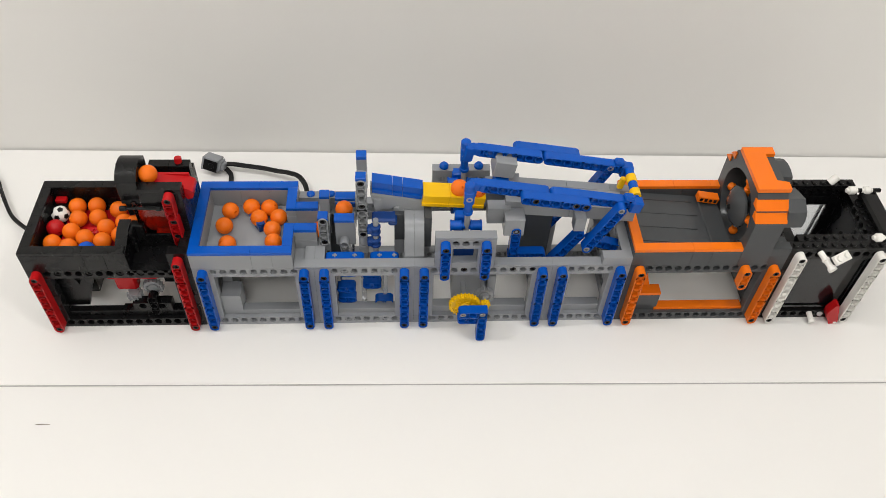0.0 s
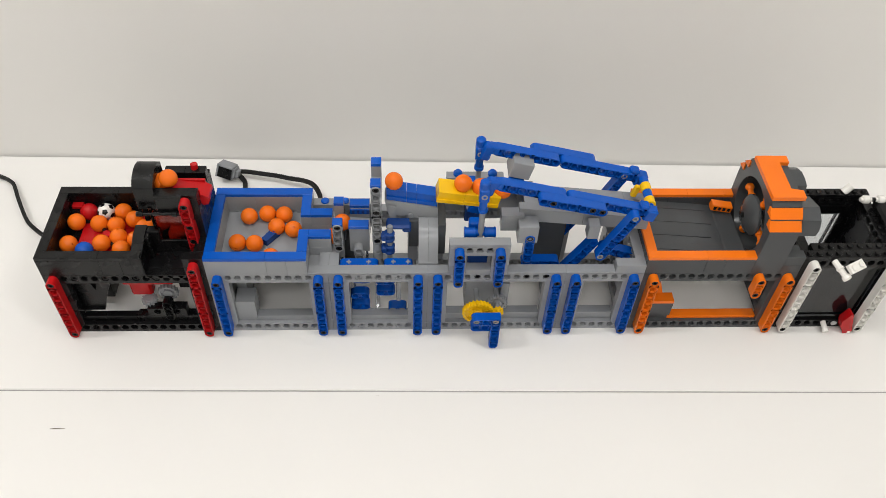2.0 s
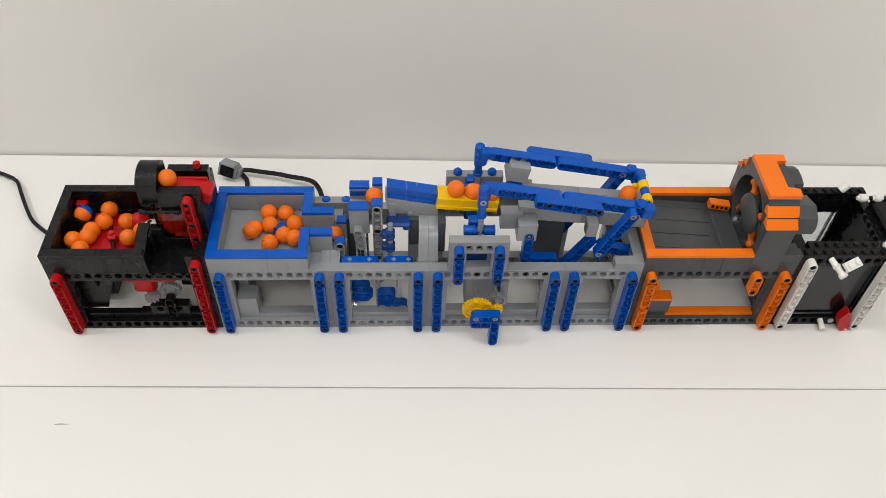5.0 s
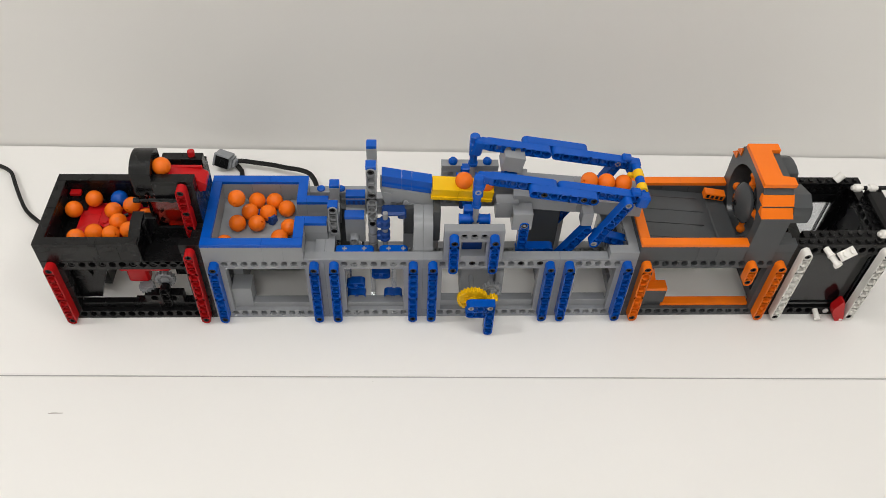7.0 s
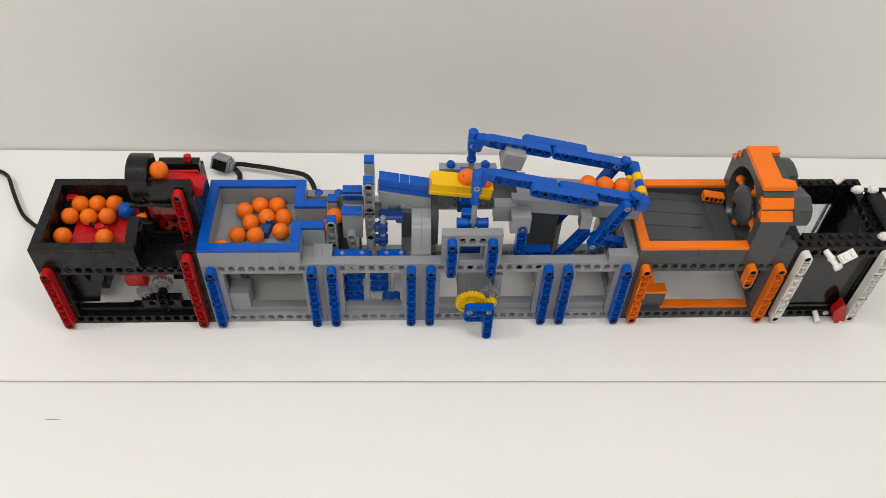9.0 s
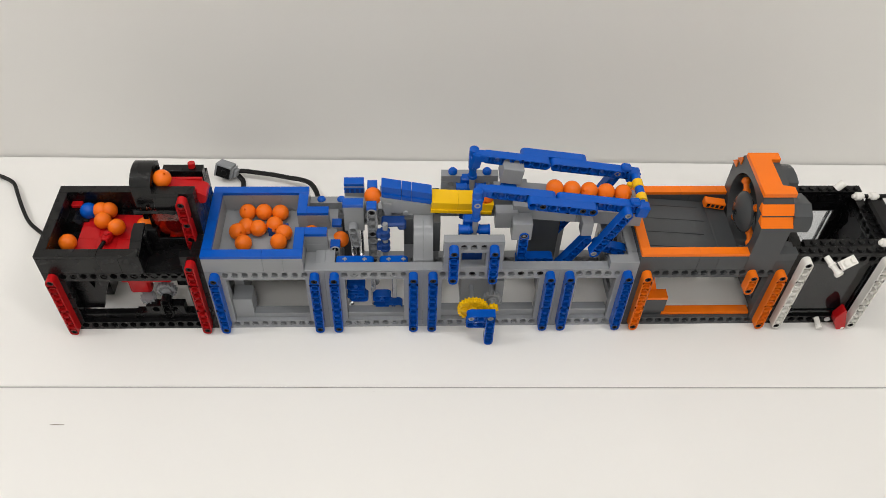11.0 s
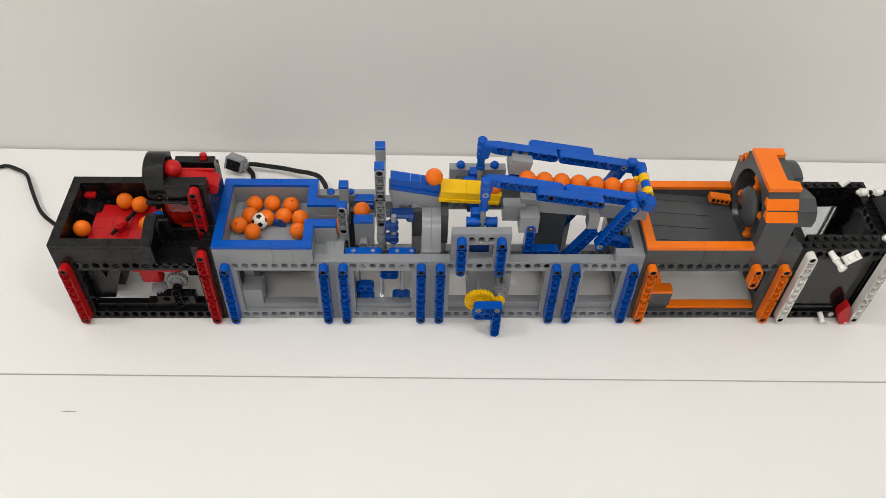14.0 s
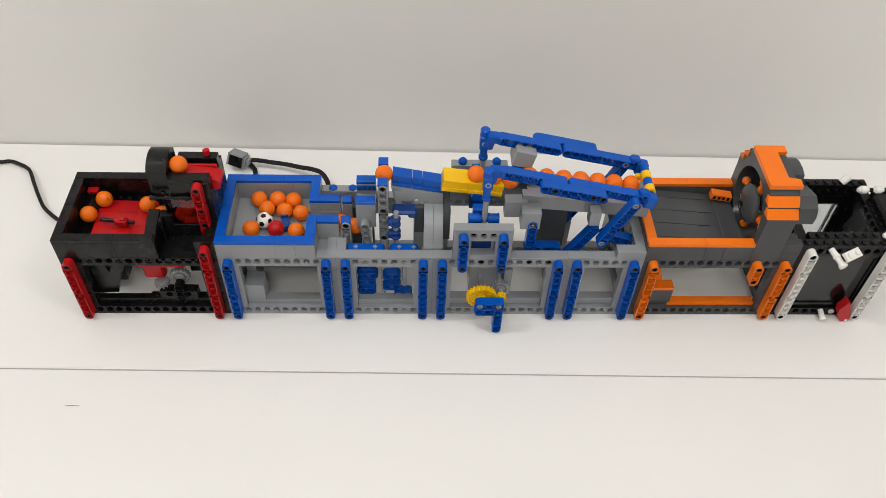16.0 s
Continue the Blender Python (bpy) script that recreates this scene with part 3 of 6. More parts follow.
# ---- grey and blue tipping tray ----
def build_tip(p):
    for y, top in ((0, 108.8), (72, 112)):
        beam(p, LGREY, 6, 320, y, 96)
        brick(p, LGREY, 320, 368, y, y + 8, 105.6, top, "tile")
        for x in (320, 354):
            courses(p, LGREY, x, x + 14, y, y + 8, (9.6, 9.6, 3.2), 73.6, (14,))
        brick(p, LGREY, 334, 354, y, y + 8, 73.6, 79, "tile")
    for x in (328, 360):
        arm(p, BLUE, 5, x, -7.9, 69.8)
        for z in (69.8, 101.8):
            pin(p, x, -7.6, z)
        part("pin", Solid().lathe([(2.6, 0), (3.8, 0.4), (3.8, 2.5), (2.4, 4.4), (0.01, 4.8)], (x + (344 - x) * 0.1, 76, 112)), BLUE, p)
    for y in (16, 64):
        rail = part("guide", Solid().rod((333, y, 106), (357, y, 106), 3.0), BLUE, p, "glossy blue pin joint guiding the axle")
        for x0, x1 in ((332, 341), (348, 357)):
            part("sleeve", Solid().lathe([(4.3, 0), (4.5, 0.2), (4.5, 1.2), (4.0, 1.4), (4.0, 7.6), (4.5, 7.8), (4.5, 8.8), (4.3, 9)], (x0, y, 106), (1, 0, 0), 18), BLUE, rail)
        part("crosshead", Solid().box(336, 352, 10 if y < 40 else 60, 20 if y < 40 else 70, 72, 94, 1.0), DBLUE, p)
        part("slider_block", Solid().box(336, 346, y + 4, y + 12, 84, 112, 1.2), BLUE, p)
    brick(p, LGREY, 304, 320, 0, 9, 73.7, 75.4, "tile")
    brick(p, LGREY, 368, 416, 0, 9, 73.7, 75.4, "tile")
    brick(p, LGREY, 416, 456, 0, 9, 73.7, 75.4, "tile")
    brick(p, LGREY, 456, 480, 0, 9, 73.7, 83.2)
    for x0, x1 in ((320, 337), (432, 464)):
        brick(p, LGREY, x0, x1, 4, 12, 9.7, 17.6)
    brick(p, LGREY, 368, 400, 4, 12, 9.7, 17.6)
    brick(p, LGREY, 366.2, 373, 9, 30, 9.7, 50)
    part("gear_house", Solid().box(337, 366, 16, 40, 9.7, 63, 0.8), LGREY, p)
    # ball channel
    def line(x):
        return 112 + 0.1 * (465 - x)
    for x0, x1 in ((376, 428), (428.3, 464), (464.3, 482)):
        part("channel_wall", Solid().prism([(x0, line(x0)), (x1, line(x1)), (x1, line(x1) - 12), (x0, line(x0) - 12)], "y", 48, 56)
             .prism([(x0, line(x0) - 0.5), (x1, line(x1) - 0.5), (x1, line(x1) - 14), (x0, line(x0) - 14)], "y", 28, 35.6), LGREY, p)
    part("channel_floor", Solid().prism([(380.5, line(380.5) - 0.4), (472, line(472) - 0.4), (472, line(472) - 8), (381, line(381) - 8)], "y", 35.6, 48), LGREY, p)
    brick(p, LGREY, 362, 380, 24, 34, 99, 116, "channel_mouth")
    brick(p, LGREY, 362, 380, 50, 58, 99, 119, "channel_mouth")
    for y in (16, 56):
        part("block", Solid().box(375, 391, y - 2, y + 11.6, 95, 113.4, 0.5), LGREY, p)
    part("block", Solid().box(431.3, 440.3, 16.5, 27, 97, 111.5, 0.5), LGREY, p)
    for side, y in ((1, 16), (-1, 56)):
        arm(p, BLUE, 4, 385, y - 2.8, 76)
        pin(p, 385, y - 2.4, 100)
        arm(p, BLUE, 4, 385, y, 67.4, 0)
        arm(p, BLUE, 6, 437.6, y, 91.8, 241)
        outer = 8 if side > 0 else 56
        arm(p, BLUE, 7, 463, outer, 128, 245.5)
        pin(p, 463, outer + 0.2, 128, LGREY)
        pin(p, 443.1, outer + 0.2, 84.3, LGREY)
        arm(p, BLUE, 4, 448, y + 2, 82, -18)
    side_beam(p, LGREY, 8, 472, 8, 73.6)
    side_beam(p, LGREY, 8, 464, 8, 44)
    part("cross_wall", Solid().box(393, 418, 36, 71.8, 34, 101, 0.5), DGREY, p)
    part("gear_axle", Solid().rod((346, -14, 35), (346, 30, 35), 2.2).rod((363, -14, 35), (363, 30, 35), 2.2), LGREY, p)
    s = Solid()
    for i in range(3):
        s.cell(8 * i, 8 * i - 4, 8 * i + 4, -3.85, 3.85, 7.8, (i == 0, False), True)
    s.arm(5, Matrix.Translation((16, 0, 0)) @ Matrix.Rotation(math.pi / 2, 4, "Y"))
    part("bracket", s, BLUE, p, "blue angled bracket standing on the table", at=(344, -22, 37.6))
    for x in (344, 360):
        pin(p, x, -21.7, 37.6, LGREY)
    part("bracket_inner", arm_mesh(3, BLUE), BLUE, p, at=(343.8, -19.5, 26.6))


build_tip(tip)
TIP_GEARS = [part("gear", Solid().gear(24, 13.0, 4.6, (0, 2, 0), holes=5), YELLOW, tip, "yellow gear with lightening holes", at=(346, -8, 35)),
             part("gear", Solid().gear(8, 4.6, 4, (0, 2, 0), hub=2.6, holes=0), YELLOW, tip, "small yellow pinion", at=(363, -8, 35)),
             part("gear", Solid().gear(16, 8.6, 4, (0, 2, 0)), LGREY, tip, "light grey gear", at=(363, 2, 35))]

# the swinging lever: pivot at its right end, built level
HINGE = (470, 40, 119)


def build_lever():
    core = Solid()
    core.rod((6, -16, 10), (6, 16, 10), 2.2)
    lever = part("lever", core, BLUE, tip, "blue swinging lever frame carrying a yellow tray", at=HINGE)

    def sub(name, solid, material, label="", at=(0, 0, 0), turn=0.0):
        ob = part(name, solid, material, None, label)
        ob.parent, ob.location = lever, Vector(at) * 0.001
        ob.rotation_euler = (0, turn, 0)
        return ob
    for y, out in ((-24, -8), (16, 8)):
        sub("liftarm", arm_mesh(7, BLUE), BLUE, at=(-117, y, 8))
        sub("liftarm", arm_mesh(7, BLUE), BLUE, at=(-85, y + out, 8))
        sub("liftarm", arm_mesh(9, BLUE), BLUE, at=(-61, y, 8))
        sub("elbow", Solid().box(-129, -121, y, y + 7.8, -4, 12, 1.6).box(-124, -116, y + 0.02, y + 7.78, 4.2, 11.8, 0.8), BLUE)
        sub("end_block", Solid().box(1, 11, y - 0.6, y + 8.6, 0, 11.8, 1.4).box(-6, 2, y + 0.02, y + 7.8, 11, 15.5, 1.4), BLUE)
        for x in (-125, -37, -45, -77):
            sub("pin", CACHE[(("pin",), (LGREY if x == -125 else BLACK).name)], LGREY if x == -125 else BLACK, at=(x, y + (out if x in (-37, -45, -77) else 0) + 0.3, 8 if x != -125 else 0))
    k = 0
    for y0, y1, m in ((-15, -8, YELLOW), (-8, 0, BLUE), (0, 8, YELLOW), (8, 15, BLUE)):
        sub("connector", Solid().rod((6, y0, 10), (6, y1, 10), 4.2 - 0.5 * (k % 2)), m)
        k += 1
    for y in (-12, 6):
        sub("stop_bar", Solid().box(-1, 4, y, y + 4, -4, 8, 1.0), YELLOW)
    def dip(x):
        return -17.5 - 0.1 * (-108 - x)
    for x0, x1 in ((-157, -136.2), (-136, -122), (-121.8, -108)):
        sub("tray_tile", Solid().prism([(x0, dip(x0)), (x1, dip(x1)), (x1, dip(x1) - 9.5), (x0, dip(x0) - 9.5)], "y", -8, 8)
            .prism([(x0, dip(x0) - 7), (x1, dip(x1) - 7), (x1, dip(x1) - 9.9), (x0, dip(x0) - 9.9)], "y", -9.3, 9.3), YELLOW)
    sub("block", Solid().box(-104, -87, 8, 26, -8, 7.5, 0.5), LGREY)
    sub("block_foot", Solid().box(-102, -89, 4, 14, -20, -10, 1.2), BLUE)
    sub("tray_foot", Solid().box(-130, -118, -8, 8, -39, -27.5, 1.0), BLUE)
    return lever


LEVER = build_lever()
POSTS = []
for y in (16, 64):
    POSTS.append(part("post", Solid().rod((0, 0, -18), (0, 0, -8), 3.1).rod((0, 0, -18.5), (0, 0, -15.5), 3.9).rod((0, 0, -8.5), (0, 0, 13), 3.95, c=1.0).box(-3.9, 3.9, -4.4, 4, -7, 7, 1.4), BLUE, tip, "blue post on a sliding axle", at=(345, y - 1, 134)))
    dot = part("pin", CACHE[(("pin",), LGREY.name)], LGREY, None)
    dot.parent, dot.location = POSTS[-1], (0, -0.0048, 0)
    ax = part("axle", Solid().rod((0, 0, -60), (0, 0, -17), 2.3), LGREY, None)
    ax.parent, ax.location = POSTS[-1], (0, 0, 0)


for x in (24, 48, 72, 88):
    pin(pump, x, 0.5, 69.8)
for x in (248, 280):
    for z in (5.8, 69.8):
        pin(step, x, 0.5, z, LGREY)
for x in (344, 384, 400):
    pin(tip, x, 0.5, 69.8)
for x in (336, 344, 352):
    pin(tip, x, 2.5, 101.8)
for dz, r in ((-66, 3.7), (-76, 4.0), (-86, 3.7)):
    collar = part("collar", Solid().rod((0, -13, dz), (0, -13, dz - 8.5), r).rod((0, -13, dz - 8.5), (0, -13, dz - 10), 2.2), LGREY, None)
    collar.parent, collar.location = LIFT_C, (0, 0, 0)


# ---- dark grey and orange gate ----
def build_wheel(p):
    x0, x1 = 568, 592
    cy, cz, r = 39, 104, 30.5
    outline = [(0, 73.7), (0, 123), (6, 129.5), (6, 131), (12, 136.5), (12, 138), (17, 143), (63, 143), (68, 138), (68, 135), (74, 129), (74, 125), (80, 120), (80, 73.7)]

    def radial(q):
        best = None
        a = math.atan2(q[1] - cz, q[0] - cy)
        d = (math.cos(a), math.sin(a))
        n = len(outline)
        for i in range(n):
            (ax, az), (bx, bz) = outline[i], outline[(i + 1) % n]
            ex, ez = bx - ax, bz - az
            det = d[0] * -ez + d[1] * ex
            if abs(det) < 1e-9:
                continue
            t = ((ax - cy) * -ez + (az - cz) * ex) / det
            u = (d[0] * (az - cz) - d[1] * (ax - cy)) / det
            if t > 0 and -1e-6 <= u <= 1 + 1e-6 and (best is None or t > best):
                best = t
        return (cy + d[0] * best, cz + d[1] * best)
    angles = sorted({round(math.atan2(q[1] - cz, q[0] - cy), 4) for q in outline} | {round(-math.pi + 2 * math.pi * i / 48, 4) for i in range(48)})
    inner = [(cy + r * math.cos(a), max(74.5, cz + r * math.sin(a))) for a in angles]
    outer = [radial((cy + math.cos(a), cz + math.sin(a))) for a in angles]
    n = len(angles)
    v = [(x, q[0], q[1]) for x in (x0, x1) for ring in (outer, inner) for q in ring]
    s = Solid()
    f, fs = [], []
    for i in range(n):
        j = (i + 1) % n
        f += [(i, j, n + j, n + i), (2 * n + i, 3 * n + i, 3 * n + j, 2 * n + j), (i, 2 * n + i, 2 * n + j, j)]
        fs.append((n + i, n + j, 3 * n + j, 3 * n + i))
    s.add(v, f).add(v, fs, True)
    part("gate_ring", s, DGREY, p, "dark grey stepped gate wall with a round opening")
    # orange slopes down the front, plates on top
    for y, z in ((0, 123), (6, 131)):
        part("slope", Solid().prism([(y - 0.6, z), (y + 5.6, z + 6.2), (y + 8, z + 6.2), (y + 8, z)], "x", x0 - 1, x1 + 0.5), ORANGE, p)
        part("slope", Solid().prism([(80.6 - y, z - 1), (74.4 - y, z + 5.2), (72 - y, z + 5.2), (72 - y, z - 1)], "x", x0 - 1, x1 + 0.5), ORANGE, p)
    part("top_plate", Solid().prism([(x0 - 1, 14), (x1 + 1, 14), (x1 + 1, 22), (x1 - 8, 24), (x1 - 8, 54), (x1, 54), (x1, 62), (x0 - 1, 62)], "z", 142.6, 146.4), ORANGE, p, "orange top plate with a cut-out")
    brick(p, DGREY, x0, x1 - 8, 22, 56, 139.5, 142.5, "plate")
    courses(p, DGREY, 592, 608, 0, 8, (9.6, 9.6), 73.6, (16,))
    courses(p, DGREY, 592, 608, 72, 80, (9.6, 9.6), 73.6, (16,))
    part("shoulder", Solid().prism([(592, 73.8), (608, 73.8), (606, 92), (592, 94)], "y", 8, 14), DGREY, p)
    # hub with pegs
    hub = part("hub", Solid().lathe([(0.01, -3.6), (6, -3.2), (11.5, -1.8), (15.5, 0.6), (17.2, 2.6), (17.2, 4.4), (14, 7), (6, 9), (0.01, 9)], (0, 0, 0), (1, 0, 0), 28), DGREY, p,
         "dark grey domed hub", at=(566, 37, 104))
    part("axle_end", Solid().rod((561.8, 37, 104), (563, 37, 104), 2.4), BLACK, hub)
    for i in range(4):
        a = math.pi / 2 * i
        d = Vector((0, math.cos(a), math.sin(a)))
        c = Vector((573, 37, 104))
        part("peg", Solid().rod(c + 11 * d, c + 27.5 * d, 2.3).rod(c + 15.5 * d, c + 19 * d, 3.1)
             .lathe([(0.01, 0), (2.6, 0.8), (3.7, 2.6), (3.7, 4.2), (2.6, 6), (0.01, 6.8)], c + 22.5 * d, d, 16), ORANGE, hub, "orange peg with a round head")
    for pts in ([(77, 108), (76.5, 115), (74, 121.5), (69.5, 127.5), (63.5, 132), (56, 134.6), (48, 134.8), (41, 133), (38, 116)], [(2, 116), (1, 124), (4, 131), (14, 136), (32, 130), (30, 112)]):
        part("blade", Solid().prism(pts, "x", 592.3, 607), DGREY, p)
    # tray
    part("tray_floor", Solid().prism([(488, 86), (566, 79), (566, 74), (488, 74)], "y", 8, 72), DGREY, p, "dark grey sloping tray floor")
    part("tray_end", Solid().box(480.2, 488, 28, 72, 73.6, 89.4), DGREY, p)
    for k in range(8):
        y0, y1 = 8.1 + 7.98 * k, 8.1 + 7.98 * (k + 1) - 0.25
        lift = (0.55, 0.95, 0.7, 1.1, 0.6, 0.9, 0.5, 0.75)[k]
        end = (536, 548, 530, 541, 534, 545, 538, 543)[k]
        tops = [(488.3, 85.9 + lift), (end, 85.9 + lift - 0.0897 * (end - 488.3)), (end, 79), (488.3, 79)]
        part("tray_tile", Solid().prism(tops, "y", y0, y1), DGREY, p)
    part("tray_lip", Solid().prism([(549, 81.0), (550, 82.0), (551.5, 81.9), (566, 80.4), (566, 76), (549, 76)], "y", 8.2, 71.8), DGREY, p)
    s = Solid().box(-9, 9, -4, 4, -3, 3.5, 0.5)
    grill = part("grille", s, ORANGE, p, "small orange slotted grille brick", at=(556, 64, 87))
    grill.rotation_euler = (0, radians(7), radians(-4))
    # black strips on the face stand for the shade inside the slots
    for i in range(4):
        b = part("slot", Solid().box(-7.2 + 4 * i, -4.6 + 4 * i, -4.15, -3.9, -1.5, 2, 0.1), BLACK, None)
        b.parent, b.location = grill, (0, 0, 0)
    arm(p, ORANGE, 3, 576, -7.9, 53.8)
    for z in (53.8, 69.8):
        pin(p, 576, -7.6, z)
    # inside the lower opening
    brick(p, ORANGE, 514, 592, 3, 11, 9.7, 12.8, "plate")
    brick(p, DGREY, 496, 516, 4, 14, 9.7, 28.8)
    brick(p, ORANGE, 496, 516, 4, 14, 28.8, 32, "tile")
    part("slope", Solid().prism([(490, 33), (507, 33), (500, 56), (490, 60)], "y", 12, 20), ORANGE, p)
    courses(p, DGREY, 576, 584, 8, 16, (3.2, 3.2), 57.6, (8,))
    courses(p, DGREY, 568, 584, 8, 16, (3.2,), 60.8, (16,))
    return hub


HUB = build_wheel(wheel)


# ---- black open frame with clear panels ----
def build_open(p):
    x0, n = 608, 10
    for y in (0, 72):
        beam(p, BLACK, n, x0, y, 0)
        beam(p, BLACK, n, x0, y, 80)
        brick(p, BLACK, x0, x0 + 80, y, y + 8, 89.6, 92.8, "plate")
        for x in (x0 + 8, x0 + 72):
            brick(p, BLACK, x - 8 if x != x0 + 72 else x, x if x != x0 + 72 else x + 8, y, y + 8, 9.7, 80)
        if y:
            brick(p, BLACK, x0 + 64, x0 + 72, y, y + 8, 9.7, 80)
        s = Solid()
        a, b, c, d = x0 + 8, (x0 + 64 if y else x0 + 72), (20 if y else 12), (70 if y else 78)
        if y:
            brick(p, BLACK, a, b, y, y + 8, 9.7, 20)
            brick(p, BLACK, a, b, y, y + 8, 70, 80)
        s.box(a, b, y + 2, y + 6, c, c + 3).box(a, b, y + 2, y + 6, d - 3, d).box(a, a + 3, y + 2, y + 6, c + 3, d - 3).box(b - 3, b, y + 2, y + 6, c + 3, d - 3)
        s.box(a + 3, b - 3, y + 3.4, y + 4.6, c + 3, d - 3, 0.1)
        part("clear_panel", s, CLEAR if y else SMOKE, p, "clear window panel")
        for i in range(n):
            part("stud", shared(("stud",), BLACK, lambda s: s.lathe([(2.4, 0), (2.4, 1.5), (2.1, 1.75)], (0, 0, 0), n=14)), BLACK, p, at=(x0 + 4 + 8 * i, y + 4, 92.75))
    for z in (0, 80):
        side_beam(p, BLACK, 8, x0 + 72, 8, z)
        side_beam(p, BLACK, 8, x0, 8, z)
    for y in (20, 28, 36, 44, 52):
        part("stud", CACHE[(("stud",), BLACK.name)], BLACK, p, at=(x0 + 76, y, 89.5))
    # added black sheet, so the inside looks dark through the window
    part("base_plate", Solid().box(x0 + 8.2, x0 + 71.8, 8.2, 71.8, 3.4, 6.4, 0.2), BLACK, p, "black sheet added to darken the inside of the frame")
    part("inner_ledge", Solid().box(x0 + 10, x0 + 70, 9, 16, 12, 15.2, 0.3), SMOKE, p, "smoky clear plate behind the window")
    for i in range(7):
        part("clear_stud", shared(("clear_stud",), SMOKE, lambda s: s.lathe([(2.4, 0), (2.4, 1.5), (2.1, 1.75)], (0, 0, 0), n=14)), SMOKE, p, at=(x0 + 16 + 8 * i, 12.5, 15.2))
    part("side_panel", Solid().box(x0 + 73, x0 + 79, 8, 72, 9.8, 79.8, 0.2), BLACK, p, "black side panel")
    brick(p, BLACK, 616, 688, 8, 16, 83, 92.8, "brick")
    for i in range(8):
        part("stud", CACHE[(("stud",), BLACK.name)], BLACK, p, at=(624 + 8 * i, 12, 92.75))
    for x in (x0 + 8, x0 + 75):
        arm(p, WHITE, 11, x, -7.9, 5.8)
        for z in (5.8, 85.8):
            pin(p, x, -7.6, z)
    for y0, y1, x in ((58, 62, 677), (58, 62, 690), (3, 8, 679)):
        part("bush", Solid().rod((x - 3, 60 if y0 > 20 else 6, 99), (x + 3, 60 if y0 > 20 else 6, 99), 3.6, c=0.8).rod((x - 5, 60 if y0 > 20 else 6, 99), (x + 5, 60 if y0 > 20 else 6, 99), 2.0),
             WHITE, p, "white axle bush")
    part("axle", Solid().rod((674, 60, 99), (702, 60, 99), 1.9).box(685, 700, 6, 62, 90, 98, 2.0), BLACK, p)
    part("cross_pin", Solid().rod((666, 76, 92), (672, 78, 98), 3.4), WHITE, p)
    part("red_corner", Solid().prism([(671.5, 0.4), (678.4, 0.6), (678.6, 4), (671.5, 26), (669.4, 27), (665, 17), (666, 11)], "y", -8, -0.4), RED, p, "red wedge on the front corner")
    part("axle_end", Solid().box(675, 677.6, -8.5, -7.8, 1.2, 3.4, 0.2), WHITE, p)
    part("axle_end", Solid().rod((664, -1.5, 5.8), (664, 0, 5.8), 2.6).rod((664, -1.8, 5.8), (664, 0, 5.8), 1.5), METAL, p)


build_open(open_frame)


def loose_bits():
    t = thing("white_plate", 646, -3, 93, "white two-stud plate lying tilted on the black frame", "toy brick")
    s = Solid().box(-8, 8, -4, 4, -1.6, 1.6, 0.3).lathe([(2.4, 1.6), (2.4, 3.2), (2.2, 3.4)], (-4, 0, 0), n=16).lathe([(2.4, 1.6), (2.4, 3.2), (2.2, 3.4)], (4, 0, 0), n=16)
    part("plate", s, WHITE, t, at=(644, -11, 94)).rotation_euler = (radians(24), 0, radians(27))
    t = thing("white_pin", 628, -6, 93, "white connector pin stuck in the black frame", "toy pin")
    part("pin_body", Solid().lathe([(1.7, 0), (2.5, 0.4), (2.5, 7), (3.3, 7.4), (3.3, 9), (2.5, 9.4), (2.5, 15), (3.6, 15.4), (3.6, 18.5), (2.6, 18.6), (1.6, 18), (1.6, 12)], (0, 0, 0), n=16), WHITE, t,
         at=(632, 0, 89)).rotation_euler = (radians(100), 0, radians(20))
    t = thing("white_peg", 654, -5, 3, "small white peg stuck in a hole of the black frame", "toy pin")
    part("peg_body", Solid().rod((654, 0.5, 7.2), (654.6, -8.5, 4.2), 2.4).rod((654.45, -6, 5.0), (654.65, -9, 4.0), 2.9), WHITE, t)


loose_bits()


# ---- cables behind the machine ----
def ribbon(points, w, h, n=10):
    """A flat cable along a smooth line through the points."""
    s = Solid()
    P = [Vector(q) for q in points]
    P = [2 * P[0] - P[1]] + P + [2 * P[-1] - P[-2]]
    line = []
    for i in range(1, len(P) - 2):
        for k in range(n):
            t = k / n
            line.append(0.5 * (2 * P[i] + (P[i + 1] - P[i - 1]) * t + (2 * P[i - 1] - 5 * P[i] + 4 * P[i + 1] - P[i + 2]) * t * t
                               + (3 * P[i] - P[i - 1] - 3 * P[i + 1] + P[i + 2]) * t ** 3))
    line.append(P[-2])
    v, f = [], []
    for i, q in enumerate(line):
        d = (line[min(i + 1, len(line) - 1)] - line[max(i - 1, 0)]).normalized()
        side = d.cross(Vector((0, 0, 1)))
        side = side.normalized() if side.length > 0.05 else Vector((1, 0, 0))
        up = side.cross(d)
        ring = [(-w, -h), (-w * 0.4, -h), (-w * 0.3, -h * 0.7), (w * 0.3, -h * 0.7), (w * 0.4, -h), (w, -h), (w, h), (w * 0.4, h), (w * 0.3, h * 0.7), (-w * 0.3, h * 0.7), (-w * 0.4, h), (-w, h)]
        v += [q + side * a / 2 + up * b / 2 for a, b in ring]
    m = 12
    for i in range(len(line) - 1):
        for k in range(m):
            j = (k + 1) % m
            f.append((i * m + k, i * m + j, (i + 1) * m + j, (i + 1) * m + k))
    s.add(v, f, True)
    s.add(v, [tuple(range(m))[::-1], tuple(range((len(line) - 1) * m, len(line) * m))])
    return s


